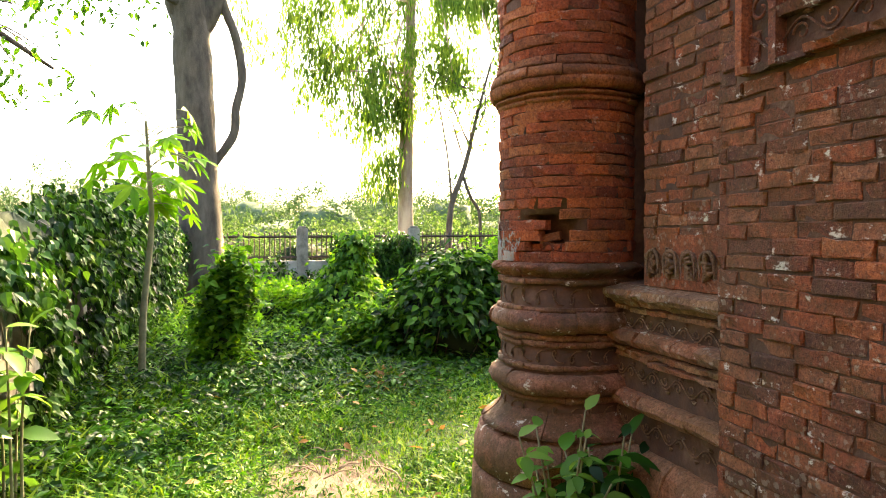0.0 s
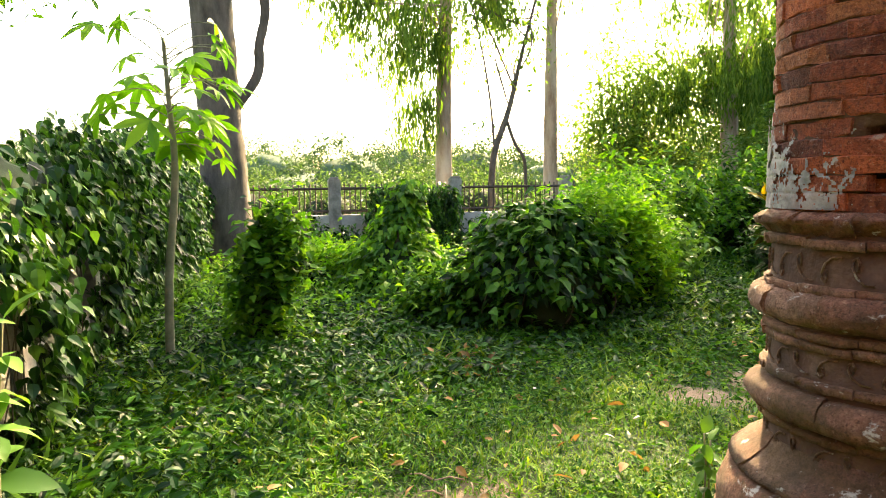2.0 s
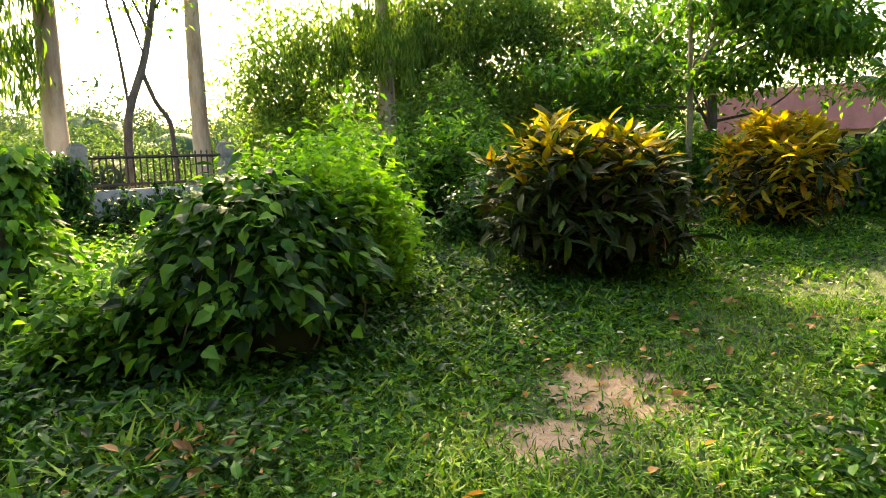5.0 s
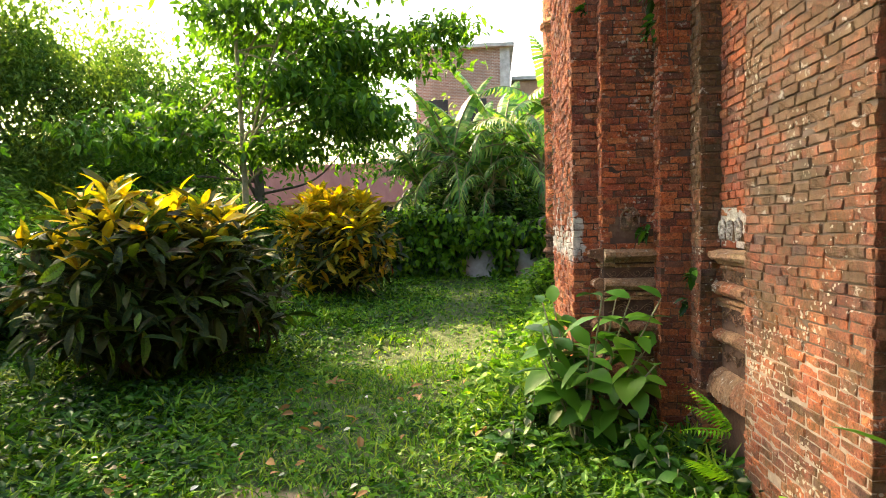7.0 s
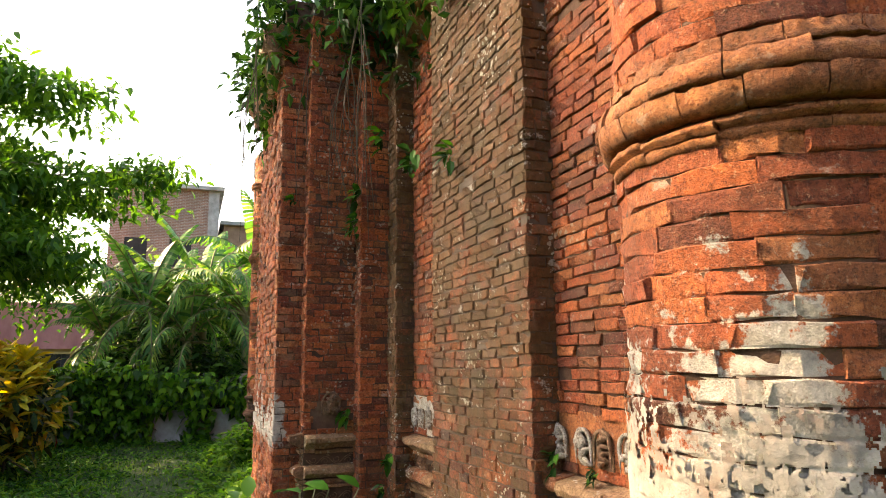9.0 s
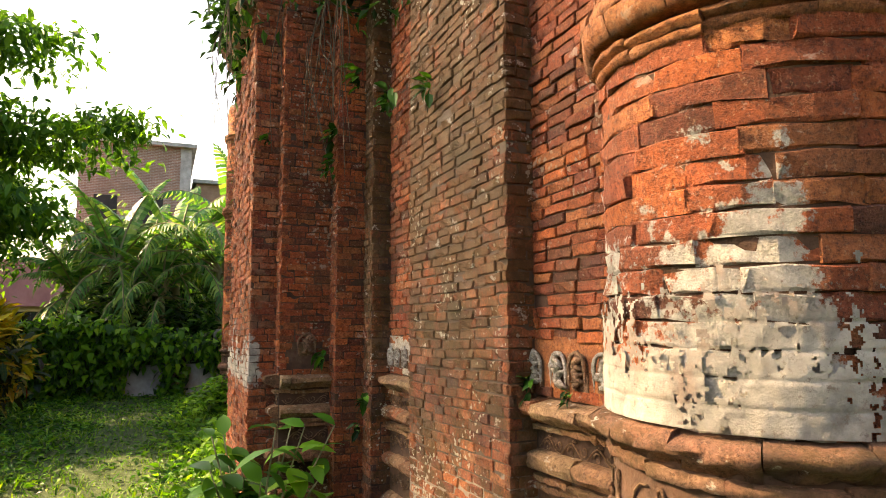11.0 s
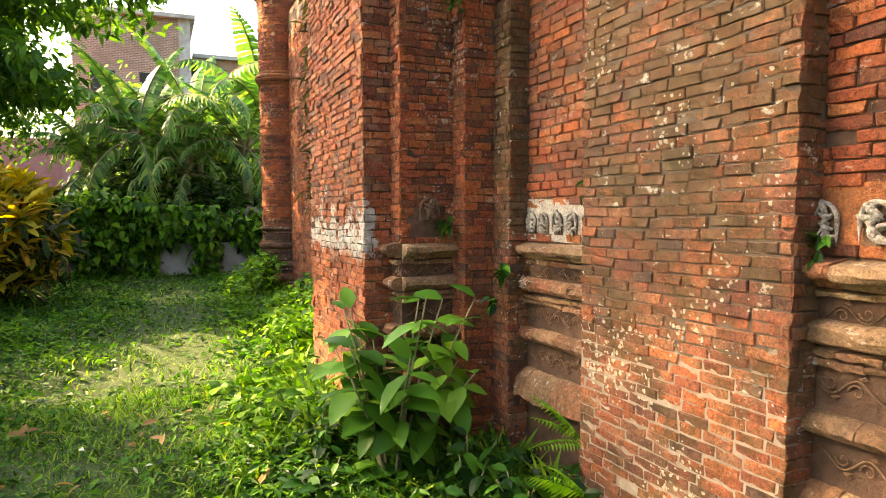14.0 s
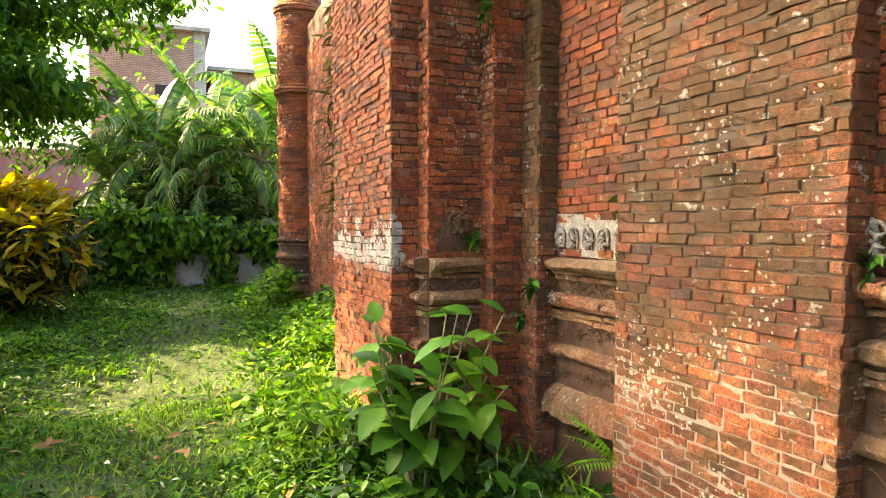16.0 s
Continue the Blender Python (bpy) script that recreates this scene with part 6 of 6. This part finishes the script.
round_tree("mango_tree", 22.5, 17.5, 5.0, 0.28, ((0, 0, 5.2, 3.2, 3.0, 60), (-2.0, 1.0, 3.2, 2.2, 1.9, 30), (1.5, -1.5, 3.4, 2.2, 2.0, 30)), 0.20, L_MANGO, 1710, "dense dark-leaved mango tree", 280, 0.54)
round_tree("light_tree", 10.6, 19.5, 4.6, 0.12, ((0, 0, 4.4, 1.7, 1.9, 90), (-1.2, 0, 3.0, 1.1, 1.2, 50), (1.2, 0, 3.0, 1.2, 1.3, 50)), 0.16, L_EUCA, 1720, "light green small-leaved tree behind the fence", 55, 0.36)
round_tree("bright_tree", 13.7, 9.7, 5.4, 0.08, ((0.2, -0.4, 5.6, 2.0, 0.42, 60), (0.2, -2.0, 6.6, 1.5, 0.38, 44), (0.5, -2.6, 4.9, 1.5, 0.40, 46), (0.4, -1.2, 4.2, 1.5, 0.34, 44), (0.4, -2.2, 3.5, 1.2, 0.34, 38), (-0.9, 1.5, 3.3, 1.2, 0.6, 38), (0.7, -4.0, 5.3, 0.8, 0.25, 16), (0.3, -0.8, 7.2, 1.2, 0.36, 30), (0.3, -0.6, 3.0, 1.0, 0.34, 26)), 0.21, L_TREE, 1730, "slender tree with bright green leaves in layers", 34, (0.32, 0.32, 0.09), OVAL, M_GREENSTEM)
round_tree("garden_tree", 19.5, 11.5, 4.5, 0.2, ((0, 0, 5.2, 2.2, 2.2, 110), (0, -1.9, 5.6, 1.6, 1.2, 60), (0, -3.2, 4.1, 1.1, 0.9, 60), (0, 2.4, 3.2, 2.0, 1.8, 70)), 0.22, L_TREE, 1740, "green tree beyond the fence", 34, 0.45)


def leaning_branches():
    """The twigs that hang into view from a tree above the path."""
    t = base("overhanging_branch", -3.1, 7.4, 0.0, "leafy tree with a branch overhanging the creeper fence", "tree")
    tube("trunk", curve_through([(0, 0, -0.1), (-0.1, 0, 2.0), (0.2, 0, 4.6)], 6), [0.12, 0.10, 0.07], M_BARK, t, sides=10)
    tube("limb", curve_through([(0.15, 0, 3.9), (0.5, 0.1, 3.75), (1.1, 0.2, 3.35)], 6), [0.06, 0.04, 0.015], M_BARK, t, sides=7)
    C = np.concatenate([crown_points(40, (0.35, 0.2, 3.95), (0.8, 0.8, 0.55), 1801), crown_points(26, (0.75, 0.3, 3.3), (0.6, 0.6, 0.3), 1802)])
    leaves("crown", OVAL, *clumps_on(C, 5, 0.10, 0.10, 1803), L_TREE, t)
    for k, c in enumerate(C[::3]):
        tube("twig", curve_through([(0.35, 0.1, 3.85), tuple((c + np.array([0.35, 0.1, 3.85])) / 2 + np.array([0, 0, 0.1])), tuple(c)], 4), [0.012, 0.007, 0.003], M_BARK, t, sides=5, seed=k)


leaning_branches()


def banana(x, y, h, n, seed, label):
    t = base("banana_plant", x, y, 0.0, label, "banana plant", "banana clump")
    tube("stem", curve_through([(0, 0, -0.1), (0.05, 0, h * 0.35), (0.0, 0.05, h * 0.62)], 6), [0.16, 0.13, 0.09], M_BANANASTEM, t, sides=10, seed=seed, rough=0.06)
    g = rng(seed)
    for k in range(n):
        a = 2.4 * k + g.normal(0, 0.3)
        L = h * g.uniform(0.45, 0.66)
        up = (g.uniform(-0.2, 0.5) if k < 5 else g.uniform(0.5, 1.3)) if k < n - 2 else g.uniform(1.0, 1.4)
        # the midrib rises and arches over; the blade is torn into strips that hang to both sides
        N = 30
        rib, th, bend = [np.array([0, 0, h * 0.60])], up, g.uniform(0.75, 1.15) if k < n - 2 else 0.4
        for q in range(N):
            rib.append(rib[-1] + L / N * np.array([math.cos(th) * math.cos(a), math.cos(th) * math.sin(a), math.sin(th)]))
            th -= (0.05 + 0.26 * q / N) * bend * 12 / N
        rib = np.array(rib)
        side = np.array([-math.sin(a), math.cos(a), 0])
        V, F = [], []
        torn = 1.0 if k < n - 2 else 0.15
        for s in (1, -1):
            dr = g.uniform(0.2, 0.6)
            for q in range(4, N):
                f = q / N
                w = L * 0.14 * math.sin(math.pi * min(1, 0.10 + 0.88 * f)) * (1 - 0.25 * torn * g.random())
                dr = dr + (g.normal(0, 0.16) + 0.25 * (0.45 + 0.3 * torn - dr)) * (0.3 + 0.7 * torn)
                b0 = len(V)
                p0, p1 = rib[q], rib[q + 1]
                tip = (rib[q + 1] - rib[q]) * 1.6
                o = side * s * w * math.cos(dr) + np.array([0, 0, -w * math.sin(dr)])
                lift = np.array([0, 0, 0.035])
                cut = (p1 - p0) * 0.12 * torn
                V += [p0, p1, p1 + o * 0.55 + lift + tip * 0.4 - cut, p0 + o * 0.55 + lift + tip * 0.4 + cut, p1 + o + tip - cut * 3, p0 + o + tip + cut * 3]
                F += [(b0, b0 + 1, b0 + 2), (b0, b0 + 2, b0 + 3), (b0 + 3, b0 + 2, b0 + 4), (b0 + 3, b0 + 4, b0 + 5)]
        lf = part("leaf", tri_mesh("leaf", np.array(V), np.array(F), L_BANANA), t)
        V, F = tube_data(rib, [0.035, 0.02, 0.006], 5)
        part("midrib", tri_mesh("midrib", V, F, M_BANANASTEM, True), lf)


for k, (x, y, h) in enumerate(((17.2, 5.6, 4.6), (17.6, 4.3, 5.0), (16.9, 3.3, 4.4), (18.4, 5.0, 4.7), (16.6, 4.6, 3.4), (17.8, 6.4, 3.4), (18.2, 2.6, 5.4))):
    banana(x, y, h, 15, 1900 + k, "banana plant with broad torn green leaves")


# ---- buildings beyond the fence ----
def pink_house():
    t = base("pink_house", 30.0, 10.0, 0.0, "two-storey house with faded pink upper wall and ochre ground floor", "house")
    box("ground_floor_wall", (0, -1.45, -0.3), (8, 6.0, 1.95), M_OCHRE, t)
    box("floor_band", (-0.15, -1.55, 1.95), (8, 6.1, 2.08), M_PINK, t)
    box("upper_wall", (-0.05, -1.45, 2.08), (8, 6.0, 3.55), M_PINK, t)
    box("parapet", (-0.1, -1.5, 3.55), (8, 6.05, 3.75), M_PINK, t)
    for y in (-0.5, 1.5, 3.4, 5.2):
        wdw = box("window", (-0.04, y - 0.5, 0.9), (0.3, y + 0.5, 1.75), M_DARK, t)
        box("window_frame", (-0.10, y - 0.55, 1.75), (-0.03, y + 0.55, 1.82), M_OCHRE, wdw)
        for q in range(5):
            box("bar", (-0.08, y - 0.42 + 0.2 * q, 0.9), (-0.05, y - 0.40 + 0.2 * q, 1.75), M_IRON, wdw)


def brick_house():
    t = base("brick_house", 38.0, 6.0, 0.0, "unplastered brick house with a flat concrete roof slab", "house")
    box("wall", (0, -2.5, -0.3), (9, 2.85, 10.6), M_FARCOURSE, t)
    box("roof_slab", (-0.35, -2.8, 10.6), (9, 3.1, 10.8), M_GREYSLAB, t)
    box("corner_column", (-0.05, -2.55, -0.3), (0.4, -2.0, 10.6), M_GREYSLAB, t)
    for y in (-1.2, 1.0):
        box("window", (-0.03, y, 6.3), (0.2, y + 1.1, 7.8), M_DARK, t)
    s = base("narrow_house", 39.5, 0.5, 0.0, "narrow reddish block beside the brick house", "house")
    box("wall", (0, -4.0, -0.3), (6, 2.6, 9.0), M_FARBRICK, s)
    box("roof_slab", (-0.3, -4.2, 9.0), (6, 2.8, 9.2), M_GREYSLAB, s)


pink_house()
brick_house()


def far_woods():
    g = rng(2000)
    C, cores, low_cores = [], [], []
    for k in range(120):
        a = radians(g.uniform(-35, 105))
        d = g.uniform(36, 80)
        r = g.uniform(2.2, 5.0)
        h = g.uniform(2.4, 5.4) + (d - 36) * 0.06
        x, y = d * math.sin(a), d * math.cos(a)
        C.append(blob_points(75, (r, r, h * 0.52), 2001 + k, 0.9, 0.22) + np.array([x, y, h * 0.42]))
        cv, cf = core_data((r * 0.62, r * 0.62, h * 0.30), k, 9)
        cores.append((cv + np.array([x, y, h * 0.42]), cf))
    tagged(new("far_woods_mass", tri_mesh("far_woods_mass", *join(cores), L_FARCORE, True)), "distant woods with haze put into their greyed green colour", "woods", kind="stuff")
    C = np.concatenate(C)
    P, R, S = clumps_on(C, 42, 0.30, 0.23, 2002)
    tagged(leaves("far_woods", KITE, P, R, S, L_FAR), "distant woods with haze put into their greyed green colour", "woods", kind="stuff")
    C = []
    for k in range(44):
        x, y = g.uniform(-8, 24), g.uniform(20, 34)
        if x > 13 and y < 24:
            continue
        r, h = g.uniform(1.4, 2.8), g.uniform(1.0, 2.4)
        C.append(blob_points(70, (r, r, h * 0.6), 2300 + k, 0.85, 0.35) + np.array([x, y, h * 0.4]))
        # dark lump that paints this bush's inner shade
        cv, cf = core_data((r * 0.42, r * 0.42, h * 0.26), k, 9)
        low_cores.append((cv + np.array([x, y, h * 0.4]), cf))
    tagged(new("thicket_shade_core", tri_mesh("thicket_shade_core", *join(low_cores), L_SHADECORE, True)), "near-black core for the painted shade inside the thicket", "thicket", kind="stuff")
    C = np.concatenate(C)
    P, R, S = clumps_on(C, 26, 0.30, 0.17, 2303)
    tagged(leaves("thicket", KITE, P, R, S, L_THICKET), "green thicket on the land beyond the fence", "thicket", kind="stuff")


def wall_bank():
    """Tall grass and weeds banked against the foot of the building's front."""
    g = rng(61)
    n = 9000
    x = g.uniform(2.2, 13.5, n)
    foot = np.where((x > 5.2) & (x < 6.9), 4.02, np.where(x > 6.9, 3.45, 3.35))
    off = np.abs(g.normal(0, 0.42, n))
    y = foot + off
    S = 0.34 * np.clip(1.15 - off, 0.25, 1) * g.uniform(0.5, 1.2, n) * np.where(x < 5, 0.6, 1.0)
    P = np.stack([x, y, gz(x, y) - 0.005], -1)
    tagged(leaves("tall_grass", BLADE, P, rot(g.uniform(0, 6.28, n), g.uniform(0.5, 1.4, n), g.normal(0, 0.3, n)), S, L_GRASS), "tall grass along the foot of the brick wall", "grass", kind="stuff")
    n = 5200
    x = g.uniform(5.4, 13.2, n)
    foot = np.where(x < 6.9, 4.05, 3.5)
    off = np.abs(g.normal(0, 0.35, n))
    y = foot + off
    z = gz(x, y) + g.random(n) * (0.25 + 0.45 * (np.sin(1.7 * x) > 0.2)) * np.clip(1.1 - off, 0.1, 1)
    tagged(leaves("weeds", HEART, np.stack([x, y, z], -1), rot(g.uniform(0, 6.28, n), g.uniform(-0.8, 0.6, n), g.normal(0, 0.4, n)), g.uniform(0.06, 0.14, n), L_SHRUB), "bank of leafy weeds against the brick wall", "weeds", kind="stuff")


def undergrowth():
    """Fresh knee-high growth between the shrubs."""
    g = rng(63)
    for mat, n, s in ((L_BRIGHT, 900, 64), (L_SHRUB, 1300, 65)):
        P, g = spots(n, -1.6, 5.6, 8.6, 16.0, s)
        P = P[g.random(len(P)) < 0.15 + clumpy(P, 1.1 if mat is L_SHRUB else 0.8)]
        top = 0.18 + 0.42 * clumpy(P, 0.9)
        C = np.stack([P[:, 0], P[:, 1], gz(P[:, 0], P[:, 1]) + top * g.random(len(P)) ** 0.7], -1)
        tagged(leaves("undergrowth", OVAL, *clumps_on(C, 8, 0.07, 0.095, s, (-0.7, 0.5)), mat), "fresh green undergrowth between the shrubs", "undergrowth", kind="stuff")


far_woods()
undergrowth()
wall_bank()
grow_grass()
grow_weeds()
litter()
ground_cover()
scatter_dry()
